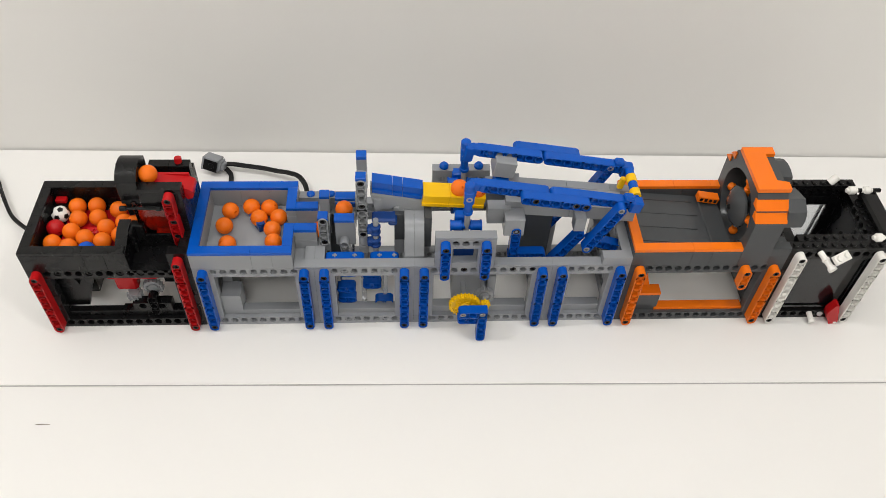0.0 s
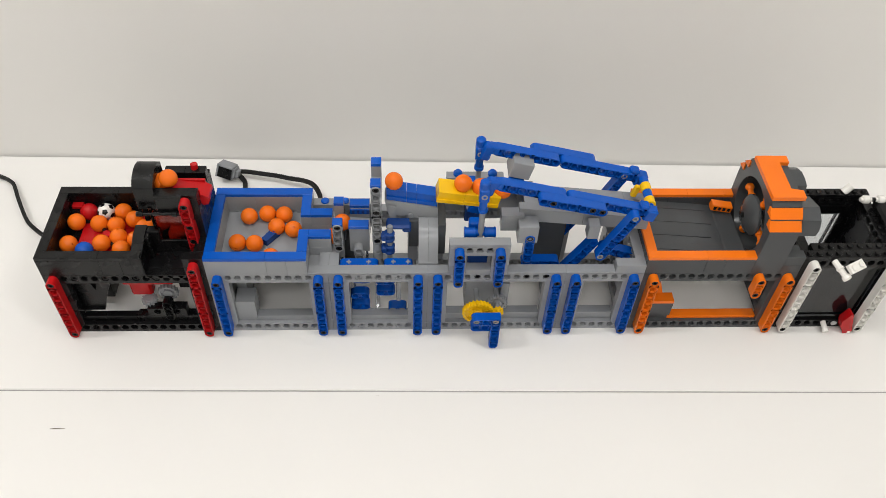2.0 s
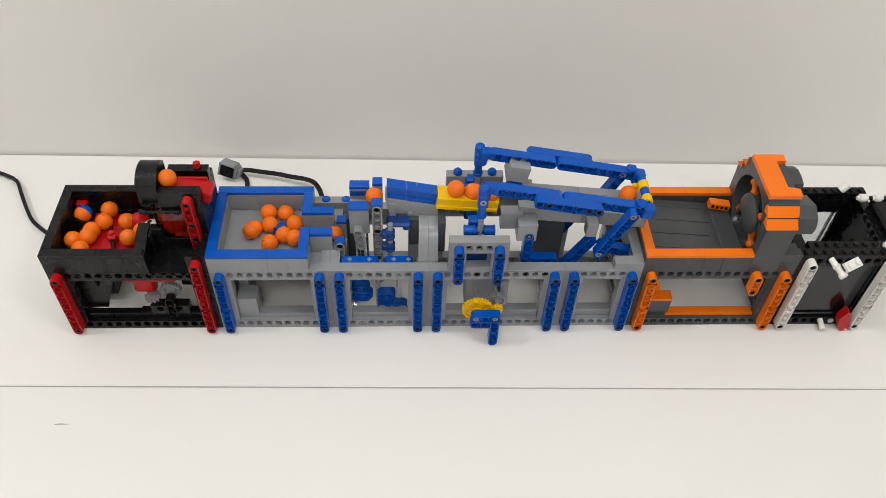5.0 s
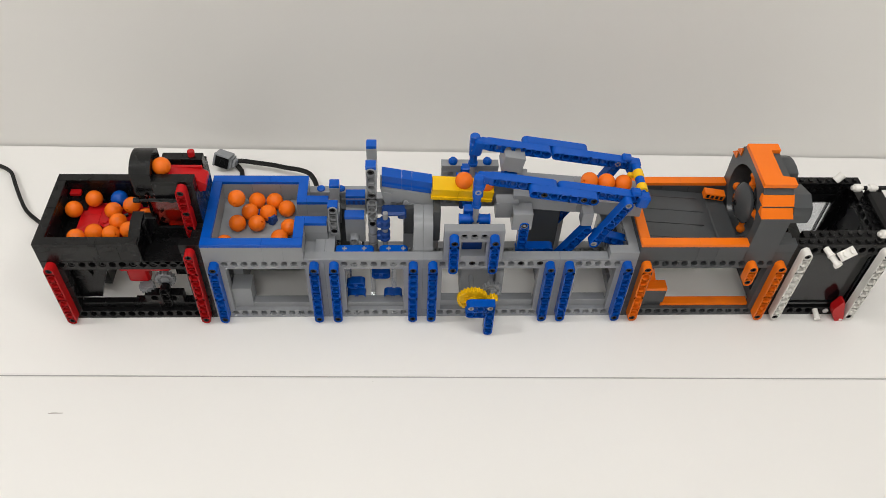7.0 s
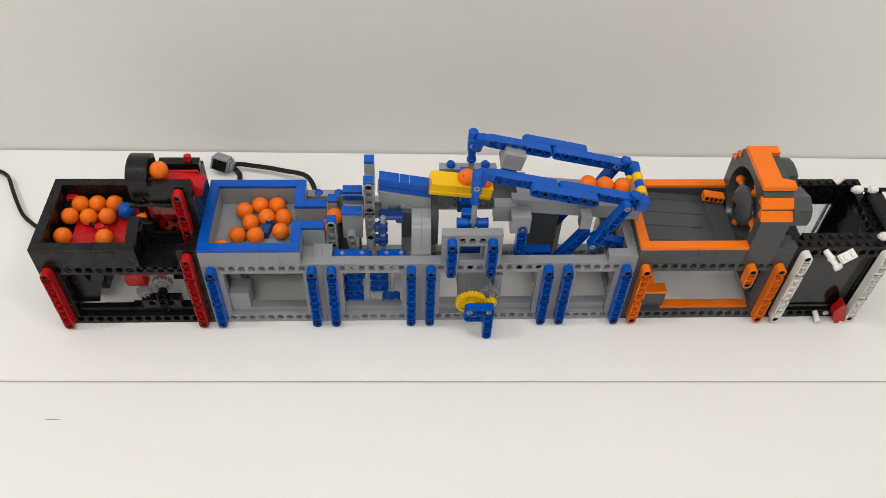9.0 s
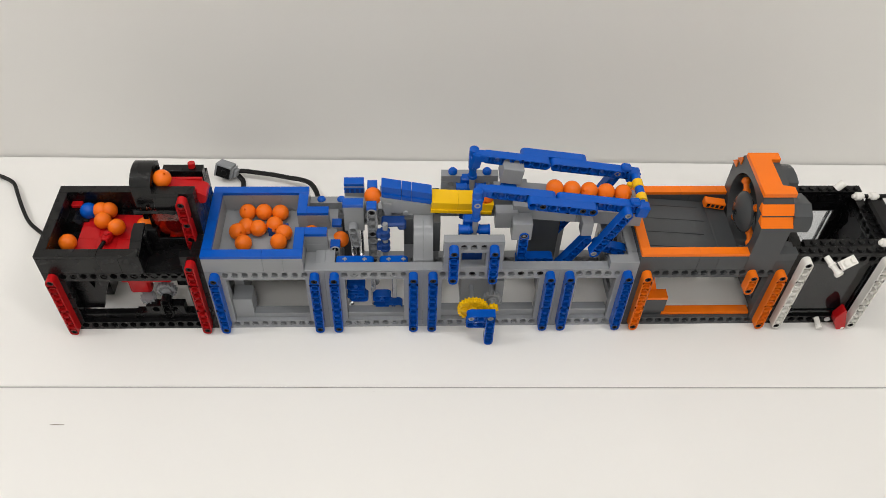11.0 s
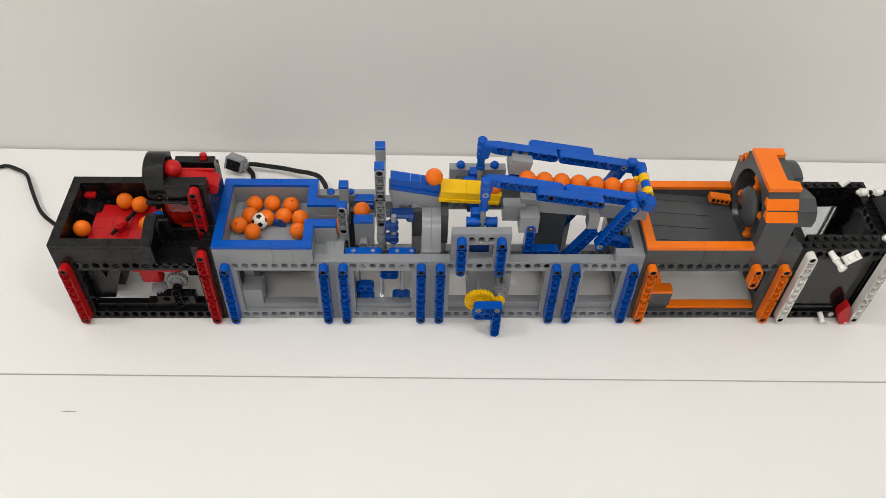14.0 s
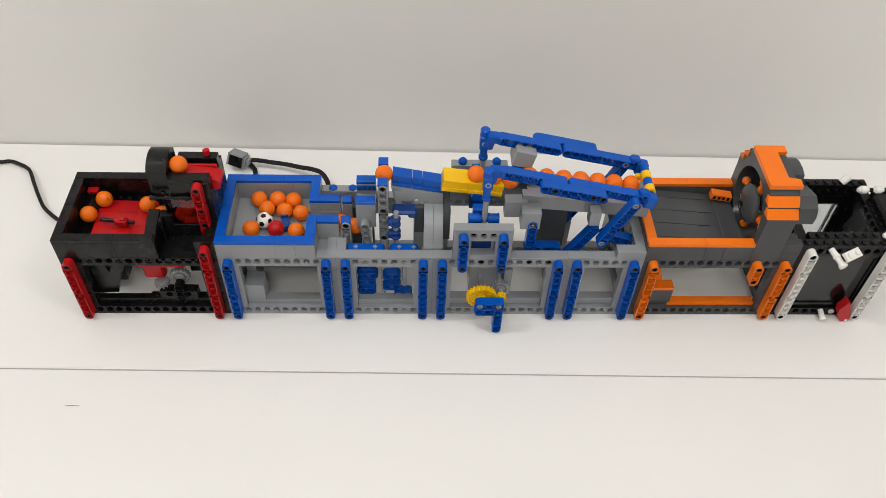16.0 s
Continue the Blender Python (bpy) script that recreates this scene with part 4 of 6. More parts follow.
plug_cable = thing("motor_cable", 108, 190, 0, "black flat motor cable with a grey connector plug", "cable")
part("cable", ribbon([(117, 192, 8), (127, 190.8, 9), (140, 188.3, 9), (157, 185, 9), (171, 180, 10), (184, 176, 11), (194, 170, 12), (200.5, 159, 13), (204, 146, 14), (206, 120, 18), (206, 95, 40), (205, 84, 58)], 4.6, 1.9), RUBBER, plug_cable)
part("cable", ribbon([(114, 192, 5), (118, 190.5, 5), (123, 186, 3), (126, 179, 2), (128, 150, 2), (128, 120, 2)], 4.6, 1.9), RUBBER, plug_cable)
PLUGM = Matrix.Translation((106.5, 188, 5)) @ Matrix.Scale(0.9, 4) @ Matrix.Rotation(radians(-17), 4, "Z") @ Matrix.Rotation(radians(9), 4, "Y") @ Matrix.Rotation(radians(-24), 4, "X")
part("plug", Solid().box(-10, 8, -7, 8, 0, 15.5, 0.8, PLUGM).box(-10, -8, -8.6, -7, 0, 15.5, 0.4, PLUGM).box(-8, 8, -8.6, -7, 13, 15.5, 0.4, PLUGM)
            .box(7.8, 10.5, -6, 7, 2, 13.5, 0.5, PLUGM).box(10.4, 14, -4.5, 5, 3.5, 12, 0.8, PLUGM), LGREY, plug_cable, "light grey two-stud plug")
part("plug_face", Solid().box(-7.9, 7.6, -8.0, -6.9, 0.4, 12.9, 0.3, PLUGM).lathe([(3.6, 0), (3.6, 0.9), (2.7, 0.9), (2.6, 0.2), (0.01, 0.2)], (0.5, -8.0, 6.4), (0, -1, 0), 18, PLUGM), BLACK, plug_cable, "black socket face")
part("rib", Solid().box(9.2, 9.9, -6.3, 7.3, 1.6, 13.9, 0.2, PLUGM).box(11.4, 12.0, -4.8, 5.3, 3.2, 12.3, 0.2, PLUGM), LGREY, plug_cable)
power = thing("power_cable", -40, 90, 0, "black power cable on the white table", "cable")
part("cable", ribbon([(2, 84, 4), (-20, 92, 3), (-40, 102, 3), (-53, 110, 3), (-67.5, 121.6, 6), (-76.5, 135, 8), (-87.5, 155, 8), (-97, 173, 7), (-104, 181, 5), (-110, 185.5, 4), (-124, 192.5, 3), (-134.5, 191.3, 3), (-170, 189, 2), (-260, 192, 2)], 3.4, 2.0), RUBBER, power)


# ---- balls ----
def ball_mesh(material, r=7.1):
    """A ball with the small moulding hole at its pole."""
    prof = [(0.01, -r)] + [(r * math.sin(math.pi * i / 18), -r * math.cos(math.pi * i / 18)) for i in range(1, 17)]
    prof += [(1.4, r * 0.98), (0.88, r * 0.993), (0.82, r - 1.9), (0.01, r - 2.0)]
    return shared(("ball", r), material, lambda s: s.lathe(prof, (0, 0, 0), n=28))


def make_ball(name, material, label, at):
    ob = new(name, ball_mesh(material))
    ob.location = Vector(at) * 0.001
    ob.rotation_euler = (random.uniform(0, 6.2), random.uniform(0, 6.2), random.uniform(0, 6.2))
    return tagged(ob, label, "ball", "balls in the machine")


ORANGE_BALLS = [make_ball("orange_ball", BALL, "glossy orange plastic ball with a small moulding hole", (0, 0, 400)) for _ in range(34)]
RED_BALL = make_ball("red_ball", RED, "glossy dark red plastic ball", (0, 0, 400))
BLUE_BALL = make_ball("blue_ball", BLUE, "glossy blue plastic ball", (0, 0, 400))
FOOTBALL = make_ball("toy_football", WHITE, "small white toy football with black pentagons", (0, 0, 400))


def football_panels():
    g = (1 + 5 ** 0.5) / 2
    for a in (-1, 1):
        for b in (-g, g):
            for d in ((0, a, b), (a, b, 0), (b, 0, a)):
                s = Solid().lathe([(0.01, 7.22), (1.3, 7.1), (2.5, 6.78), (2.55, 6.5)], (0, 0, 0), d, 5, smooth=False)
                ob = part("panel", s, BLACK, None)
                ob.parent, ob.location = FOOTBALL, (0, 0, 0)


football_panels()


# ---- everything that moves ----
def roll(ball, rows):
    """Rows of seconds and the ball's middle in millimetres; it keeps turning slowly as it travels."""
    e = ball.rotation_euler.copy()
    out, gone = [], 0.0
    for i, (t, x, y, z) in enumerate(rows):
        if i:
            gone += min(80.0, math.dist(rows[i][1:], rows[i - 1][1:]) / 7.1 * 57.3)
        out.append((t, pose(x * 0.001, y * 0.001, z * 0.001, 0, gone, 0) @ e.to_matrix().to_4x4()))
    walk(ball, out)


TENTHS = [i / 10 for i in range(161)]


def swing(t, period, first):
    return math.cos(2 * math.pi * (t - first) / period)


def local(parent, x, y, z, rx=0, ry=0, rz=0):
    p = origin(parent)
    return pose(x * 0.001 - p.x, y * 0.001 - p.y, z * 0.001 - p.z, rx, ry, rz)


def motions():
    for lift, x, mid, reach in ((LIFT_A, 231.8, 96, 18), (LIFT_B, 248.6, 112, -14), (LIFT_C, 263.2, 139.4, 17)):
        walk(lift, [(t, local(step, x, 40, mid + reach * swing(t, 1.18, 1.0))) for t in TENTHS])
    high = [(t, 143.5 + 7.4 * swing(t, 3.533, 2.4) + 1.3 * swing(t, 1.7665, 2.4)) for t in TENTHS[::2]]
    walk(LEVER, [(t, local(tip, *HINGE, 0, math.degrees(math.atan((h - HINGE[2]) / 125)), 0)) for t, h in high])
    for post, y in zip(POSTS, (15, 63)):
        walk(post, [(t, local(tip, 345, y, h)) for t, h in high])
    walk(PUMP_STIRRER, [(t, local(pump, 45, 36, 78, 0, 0, 35 - 305 * (t - 13.5))) for t in TENTHS])
    walk(STEP_STIRRER, [(t, local(step, 178, 45.5, 74, 0, 0, 180 - 305 * (t - 1.0))) for t in TENTHS])
    walk(PUMP_GEARS[0], [(t, local(pump, 88, 14, 36, 0, 305 * t, 0)) for t in TENTHS])
    walk(PUMP_GEARS[1], [(t, local(pump, 71, 13, 27, 0, 0, 305 * t)) for t in TENTHS])
    walk(TIP_GEARS[0], [(t, local(tip, 346, -8, 35, 0, 102 * t, 0)) for t in TENTHS])
    walk(TIP_GEARS[1], [(t, local(tip, 363, -8, 35, 0, -306 * t, 0)) for t in TENTHS])
    walk(TIP_GEARS[2], [(t, local(tip, 363, 2, 35, 0, -306 * t, 0)) for t in TENTHS])
    walk(HUB, [(t, local(wheel, 566, 37, 104, 28 + 101.9 * (t - 7.4), 0, 0)) for t in TENTHS])
    roll(ORANGE_BALLS[0], [(0, 102, 40, 139.5), (0.62, 102, 40, 139.5), (0.82, 105, 40, 141), (0.9, 117, 40, 139.6), (0.98, 135, 41, 136.5), (1.06, 150, 43, 118), (1.16, 158, 44, 78), (1.5, 159.5, 15.5, 78), (2, 149, 31, 78), (2.5, 149.5, 15.5, 78), (3, 188.8, 36.8, 78), (3.5, 189.9, 34.5, 78), (4, 193.4, 35.3, 78), (6.5, 193.9, 30.9, 78), (7, 193.9, 33.6, 78), (7.38, 206, 40, 77), (7.48, 216, 40, 76.4), (7.58, 226.4, 40, 75.6), (8.58, 226.4, 40, 75.6), (8.68, 238, 40, 67), (8.78, 235.5, 40, 70), (8.88, 233.6, 40, 77.1), (8.98, 233.6, 40, 86.5), (9.08, 234.6, 40, 92.5), (9.18, 241, 40, 94), (9.34, 248, 40, 95.8), (9.44, 248, 40, 100), (9.54, 248, 40, 107.5), (9.64, 250, 40, 116), (9.76, 264, 40, 120.9), (9.87, 264, 40, 119.1), (9.97, 264, 40, 122.6), (10.08, 264, 40, 130.4), (10.19, 264, 40, 140), (10.27, 277, 40, 138.5), (10.36, 293, 40, 135.3), (10.45, 306, 40, 132.7), (10.58, 354, 40, 121.1), (10.78, 354, 40, 119.9), (10.98, 354, 40, 119.3), (11.19, 354, 40, 119.1), (11.39, 354, 40, 119.2), (11.59, 354, 40, 119.6), (11.79, 354, 40, 120.6), (12, 354, 40, 122.1), (12.2, 354, 40, 124.6), (12.4, 354, 40, 127.5), (13.18, 366, 42, 121), (13.3, 405.5, 54, 64), (16, 405.5, 54, 64)])
    roll(ORANGE_BALLS[1], [(0, 102, 40, 118.6), (0.62, 102, 40, 118.6), (0.82, 97, 43.5, 134), (1.14, 102, 40, 139.5), (1.8, 102, 40, 139.5), (2, 105, 40, 141), (2.08, 117, 40, 139.6), (2.16, 135, 41, 136.5), (2.24, 150, 43, 118), (2.34, 158, 44, 78), (2.5, 143.5, 53.9, 78), (3, 143.5, 15.5, 78), (3.5, 146, 50, 78), (4, 157, 56, 78), (6.5, 157.5, 15.5, 78), (7, 151, 38, 78), (7.5, 183.3, 40.4, 78), (8, 187, 39.9, 78), (8.5, 194, 44, 78), (8.56, 206, 40, 77), (8.66, 216, 40, 76.4), (8.76, 226.4, 40, 75.6), (9.76, 226.4, 40, 75.6), (9.86, 238, 40, 67), (9.96, 235.5, 40, 70), (10.06, 233.6, 40, 77.1), (10.16, 233.6, 40, 86.5), (10.26, 234.6, 40, 92.5), (10.36, 241, 40, 94), (10.52, 248, 40, 95.8), (10.62, 248, 40, 100), (10.72, 248, 40, 107.5), (10.82, 250, 40, 116), (10.94, 264, 40, 120.9), (11.05, 264, 40, 119.1), (11.15, 264, 40, 122.6), (11.26, 264, 40, 130.4), (11.37, 264, 40, 140), (11.45, 277, 40, 138.5), (11.54, 293, 40, 135.3), (11.63, 306, 40, 132.7), (11.75, 340, 40, 122.5), (11.94, 340, 40, 124.0), (12.12, 340, 40, 126.3), (12.31, 340, 40, 129.0), (12.5, 340, 40, 132.1), (13.33, 366, 42, 121), (13.45, 405.5, 54, 48), (16, 405.5, 54, 48)])
    roll(ORANGE_BALLS[2], [(0, 102, 40, 104.4), (0.62, 102, 40, 104.4), (0.94, 102, 40, 118.6), (1.8, 102, 40, 118.6), (2, 97, 43.5, 134), (2.32, 102, 40, 139.5), (2.98, 102, 40, 139.5), (3.18, 105, 40, 141), (3.26, 117, 40, 139.6), (3.34, 135, 41, 136.5), (3.42, 150, 43, 118), (3.52, 158, 44, 78), (4, 169, 46, 78), (6.5, 175, 51.5, 78), (7, 175, 50, 78), (7.5, 173, 49.9, 78), (8, 176.7, 49.3, 78), (8.5, 179.4, 51.7, 78), (9, 176, 50, 78), (11.5, 182.3, 49, 78), (12, 184.1, 50.6, 78), (12.5, 178, 49.7, 78), (13, 176.6, 52.3, 78), (13.5, 178.8, 48.5, 78), (14, 179.5, 49.4, 78), (14.5, 179.9, 50.2, 78), (15, 194, 45.5, 78), (15.5, 194.2, 44.9, 78), (15.64, 206, 40, 77), (15.74, 216, 40, 76.4), (15.84, 226.4, 40, 75.6), (16, 226.4, 40, 75.6)])
    roll(ORANGE_BALLS[3], [(0, 102, 40, 90.2), (0.62, 102, 40, 90.2), (0.94, 102, 40, 104.4), (1.8, 102, 40, 104.4), (2.12, 102, 40, 118.6), (2.98, 102, 40, 118.6), (3.18, 97, 43.5, 134), (3.5, 102, 40, 139.5), (4.16, 102, 40, 139.5), (4.36, 105, 40, 141), (4.44, 117, 40, 139.6), (4.52, 135, 41, 136.5), (4.6, 150, 43, 118), (4.7, 158, 44, 78), (6.5, 161.5, 47.6, 78), (7, 159.8, 51.2, 78), (7.5, 159, 50, 78), (8, 158.6, 54.6, 78), (8.5, 157, 57, 78), (9, 156.7, 57.8, 78), (11.5, 155, 64.5, 78), (12, 154, 64.5, 78), (12.5, 155, 64, 78), (13, 153.7, 64.5, 78), (13.5, 156, 61, 78), (14, 153, 64, 78), (14.5, 154.8, 64.5, 78), (15, 159.3, 64.3, 78), (15.5, 152, 64.5, 78), (16, 154.7, 64.5, 78)])
    roll(ORANGE_BALLS[4], [(0, 102, 40, 76), (0.62, 102, 40, 76), (0.94, 102, 40, 90.2), (1.8, 102, 40, 90.2), (2.12, 102, 40, 104.4), (2.98, 102, 40, 104.4), (3.3, 102, 40, 118.6), (4.16, 102, 40, 118.6), (4.36, 97, 43.5, 134), (4.68, 102, 40, 139.5), (5.34, 102, 40, 139.5), (5.54, 105, 40, 141), (5.62, 117, 40, 139.6), (5.7, 135, 41, 136.5), (5.78, 150, 43, 118), (5.88, 158, 44, 78), (6.5, 143.5, 15.5, 78), (7, 143.5, 15.5, 78), (7.5, 197, 43.3, 78), (8, 143.5, 47, 78), (8.5, 143.5, 15.5, 78), (9, 143.5, 15.5, 78), (11.5, 195.2, 42.6, 78), (12, 195.8, 42.8, 78), (12.1, 206, 40, 77), (12.2, 216, 40, 76.4), (12.3, 226.4, 40, 75.6), (13.3, 226.4, 40, 75.6), (13.4, 238, 40, 67), (13.5, 235.5, 40, 70), (13.6, 233.6, 40, 77.1), (13.7, 233.6, 40, 86.5), (13.8, 234.6, 40, 92.5), (13.9, 241, 40, 94), (14.06, 248, 40, 95.8), (14.16, 248, 40, 100), (14.26, 248, 40, 107.5), (14.36, 250, 40, 116), (14.48, 264, 40, 120.9), (14.59, 264, 40, 119.1), (14.7, 264, 40, 122.6), (14.8, 264, 40, 130.4), (14.91, 264, 40, 140), (14.99, 277, 40, 138.5), (15.08, 293, 40, 135.3), (15.17, 306, 40, 132.7), (15.28, 328, 40, 124.3), (15.44, 328, 40, 125.7), (15.6, 328, 40, 127.6), (15.85, 338, 40, 129.5), (16, 338, 40, 132.1)])
    roll(ORANGE_BALLS[5], [(0, 92, 49, 77.5), (0.62, 92, 49, 77.5), (0.94, 102, 40, 76), (1.8, 102, 40, 76), (2.12, 102, 40, 90.2), (2.98, 102, 40, 90.2), (3.3, 102, 40, 104.4), (4.16, 102, 40, 104.4), (4.48, 102, 40, 118.6), (5.34, 102, 40, 118.6), (5.54, 97, 43.5, 134), (5.86, 102, 40, 139.5), (6.52, 102, 40, 139.5), (6.72, 105, 40, 141), (6.8, 117, 40, 139.6), (6.88, 135, 41, 136.5), (6.96, 150, 43, 118), (7.06, 158, 44, 78), (7.5, 175, 29.1, 78), (8, 158, 24, 78), (8.5, 158.2, 26.4, 78), (9, 154, 30, 78), (11.5, 159, 28, 78), (12, 162, 30, 78), (12.5, 157, 32, 78), (13, 150, 37, 78), (13.5, 150, 46, 78), (14, 151, 50, 78), (14.5, 147.2, 52.7, 78), (15, 148.5, 55.3, 78), (15.5, 144, 53, 78), (16, 192, 48, 78)])
    roll(ORANGE_BALLS[6], [(0, 82, 57, 79), (0.77, 82, 57, 79), (0.94, 92, 49, 77.5), (1.8, 92, 49, 77.5), (2.12, 102, 40, 76), (2.98, 102, 40, 76), (3.3, 102, 40, 90.2), (4.16, 102, 40, 90.2), (4.48, 102, 40, 104.4), (5.34, 102, 40, 104.4), (5.66, 102, 40, 118.6), (6.52, 102, 40, 118.6), (6.72, 97, 43.5, 134), (7.04, 102, 40, 139.5), (7.7, 102, 40, 139.5), (7.9, 105, 40, 141), (7.98, 117, 40, 139.6), (8.06, 135, 41, 136.5), (8.14, 150, 43, 118), (8.24, 158, 44, 78), (8.5, 166.9, 45.4, 78), (9, 163, 44, 78), (11.5, 168.7, 45.9, 78), (12, 170.2, 48.9, 78), (12.5, 164.8, 44.9, 78), (13, 143.5, 54.9, 78), (13.5, 159.8, 33.4, 78), (14, 155.4, 30.8, 78), (14.5, 152, 36, 78), (15, 157.5, 42.4, 78), (15.5, 160, 21, 78), (16, 152.2, 29.2, 78)])
    roll(ORANGE_BALLS[7], [(0, 76, 44, 79.5), (0.77, 76, 44, 79.5), (1.04, 82, 57, 79), (1.95, 82, 57, 79), (2.12, 92, 49, 77.5), (2.98, 92, 49, 77.5), (3.3, 102, 40, 76), (4.16, 102, 40, 76), (4.48, 102, 40, 90.2), (5.34, 102, 40, 90.2), (5.66, 102, 40, 104.4), (6.52, 102, 40, 104.4), (6.84, 102, 40, 118.6), (7.7, 102, 40, 118.6), (7.9, 97, 43.5, 134), (8.22, 102, 40, 139.5), (8.88, 102, 40, 139.5), (9.08, 105, 40, 141), (9.16, 117, 40, 139.6), (9.24, 135, 41, 136.5), (9.32, 150, 43, 118), (9.42, 158, 44, 78), (11.5, 148.8, 37.5, 78), (12, 180, 28, 78), (12.5, 171, 28, 78), (13, 175, 29, 78), (13.5, 175, 28, 78), (14, 143.5, 38.2, 78), (14.5, 143.5, 15.5, 78), (15, 143.5, 41.6, 78), (15.5, 181.4, 50.6, 78), (16, 177.9, 50.7, 78)])
    roll(FOOTBALL, [(0, 15.5, 55, 80), (0.5, 18.3, 60.4, 80), (1, 23.3, 64.5, 80), (1.5, 27.1, 64.5, 80), (2, 36.9, 64.5, 80), (2.5, 33, 64.5, 80), (3, 54.6, 64.5, 80), (3.5, 60.3, 57.9, 80), (4, 63, 53, 80), (4.58, 76, 44, 79.5), (5.49, 76, 44, 79.5), (5.76, 82, 57, 79), (6.67, 82, 57, 79), (6.84, 92, 49, 77.5), (7.7, 92, 49, 77.5), (8.02, 102, 40, 76), (8.88, 102, 40, 76), (9.2, 102, 40, 90.2), (10.06, 102, 40, 90.2), (10.38, 102, 40, 104.4), (11.24, 102, 40, 104.4), (11.56, 102, 40, 118.6), (12.42, 102, 40, 118.6), (12.62, 97, 43.5, 134), (12.94, 102, 40, 139.5), (13.6, 102, 40, 139.5), (13.68, 117, 40, 139.6), (13.76, 135, 41, 136.5), (13.84, 150, 43, 118), (13.94, 158, 44, 78), (14.5, 177.8, 28, 78), (15, 162.3, 29.3, 78), (15.5, 148, 38, 78), (16, 162.2, 38.9, 78)])
    roll(RED_BALL, [(0, 15.5, 39.9, 80), (0.5, 15.5, 46.7, 80), (1, 15.5, 52.9, 80), (1.5, 15.7, 56.3, 80), (2, 22.9, 64.5, 80), (2.5, 19.2, 59.7, 80), (3, 39.3, 64.5, 80), (3.5, 47.9, 64.5, 80), (4, 44.9, 64.5, 80), (5.76, 76, 44, 79.5), (6.67, 76, 44, 79.5), (6.94, 82, 57, 79), (7.85, 82, 57, 79), (8.02, 92, 49, 77.5), (8.88, 92, 49, 77.5), (9.2, 102, 40, 76), (10.06, 102, 40, 76), (10.38, 102, 40, 90.2), (11.24, 102, 40, 90.2), (11.56, 102, 40, 104.4), (12.42, 102, 40, 104.4), (12.74, 102, 40, 118.6), (13.6, 102, 40, 118.6), (13.8, 97, 43.5, 134), (14.12, 102, 40, 139.5), (14.78, 102, 40, 139.5), (14.98, 105, 40, 141), (15.06, 117, 40, 139.6), (15.14, 135, 41, 136.5), (15.22, 150, 43, 118), (15.32, 158, 44, 78), (15.5, 177, 33, 78), (16, 172.6, 29.5, 78)])
    roll(BLUE_BALL, [(0, 45.5, 15.6, 80), (0.5, 42, 18, 80), (1, 29.4, 17.5, 80), (1.5, 26.7, 18.2, 80), (2, 29.6, 21.1, 80), (2.5, 22, 19.8, 80), (3, 15.5, 37.7, 80), (3.5, 15.5, 29.1, 80), (4, 15.5, 45.7, 80), (6.5, 27.4, 64.5, 80), (7, 49.9, 64.5, 80), (7.5, 43.4, 64.5, 80), (8, 59.4, 60.1, 80), (8.5, 60, 55, 80), (9, 60, 56.3, 80), (11.5, 19, 64.5, 80), (12, 20, 59, 80), (12.5, 39.5, 64.5, 80), (13, 71.4, 47.6, 80), (13.5, 71.5, 15.5, 80), (14.02, 76, 44, 79.5), (14.93, 76, 44, 79.5), (15.2, 82, 57, 79), (16, 82, 57, 79)])
    roll(ORANGE_BALLS[8], [(0, 42.5, 64.5, 80), (0.5, 45.7, 64.5, 80), (1, 51.3, 64.5, 80), (1.5, 54.9, 62.2, 80), (2, 50.9, 64.5, 80), (2.5, 48, 64, 80), (3, 49.6, 51.4, 80), (3.5, 46.8, 50.5, 80), (4, 49.2, 51, 80), (6.5, 56.8, 48.1, 80), (7, 54.5, 38.2, 80), (7.5, 53.5, 15.5, 80), (8, 53, 38, 80), (8.5, 27.9, 23, 80), (9, 46, 50, 80), (10.48, 76, 44, 79.5), (11.39, 76, 44, 79.5), (11.66, 82, 57, 79), (12.57, 82, 57, 79), (12.74, 92, 49, 77.5), (13.6, 92, 49, 77.5), (13.92, 102, 40, 76), (14.78, 102, 40, 76), (15.1, 102, 40, 90.2), (15.96, 102, 40, 90.2), (16, 102, 40, 92)])
    roll(ORANGE_BALLS[9], [(0, 27, 64, 80), (0.5, 31.7, 64.5, 80), (1, 37.3, 64.5, 80), (1.5, 41.1, 64.2, 80), (2, 72, 46.1, 80), (2.5, 71.5, 15.5, 80), (3, 64, 37, 80), (3.4, 76, 44, 79.5), (4.31, 76, 44, 79.5), (4.58, 82, 57, 79), (5.49, 82, 57, 79), (5.66, 92, 49, 77.5), (6.52, 92, 49, 77.5), (6.84, 102, 40, 76), (7.7, 102, 40, 76), (8.02, 102, 40, 90.2), (8.88, 102, 40, 90.2), (9.2, 102, 40, 104.4), (10.06, 102, 40, 104.4), (10.38, 102, 40, 118.6), (11.24, 102, 40, 118.6), (11.44, 97, 43.5, 134), (11.76, 102, 40, 139.5), (12.42, 102, 40, 139.5), (12.62, 105, 40, 141), (12.7, 117, 40, 139.6), (12.78, 135, 41, 136.5), (12.86, 150, 43, 118), (12.96, 158, 44, 78), (13.5, 164.2, 46.6, 78), (14, 165, 47, 78), (14.5, 165.9, 49, 78), (15, 167.6, 52.1, 78), (15.5, 161, 52, 78), (16, 162.6, 52.9, 78)])
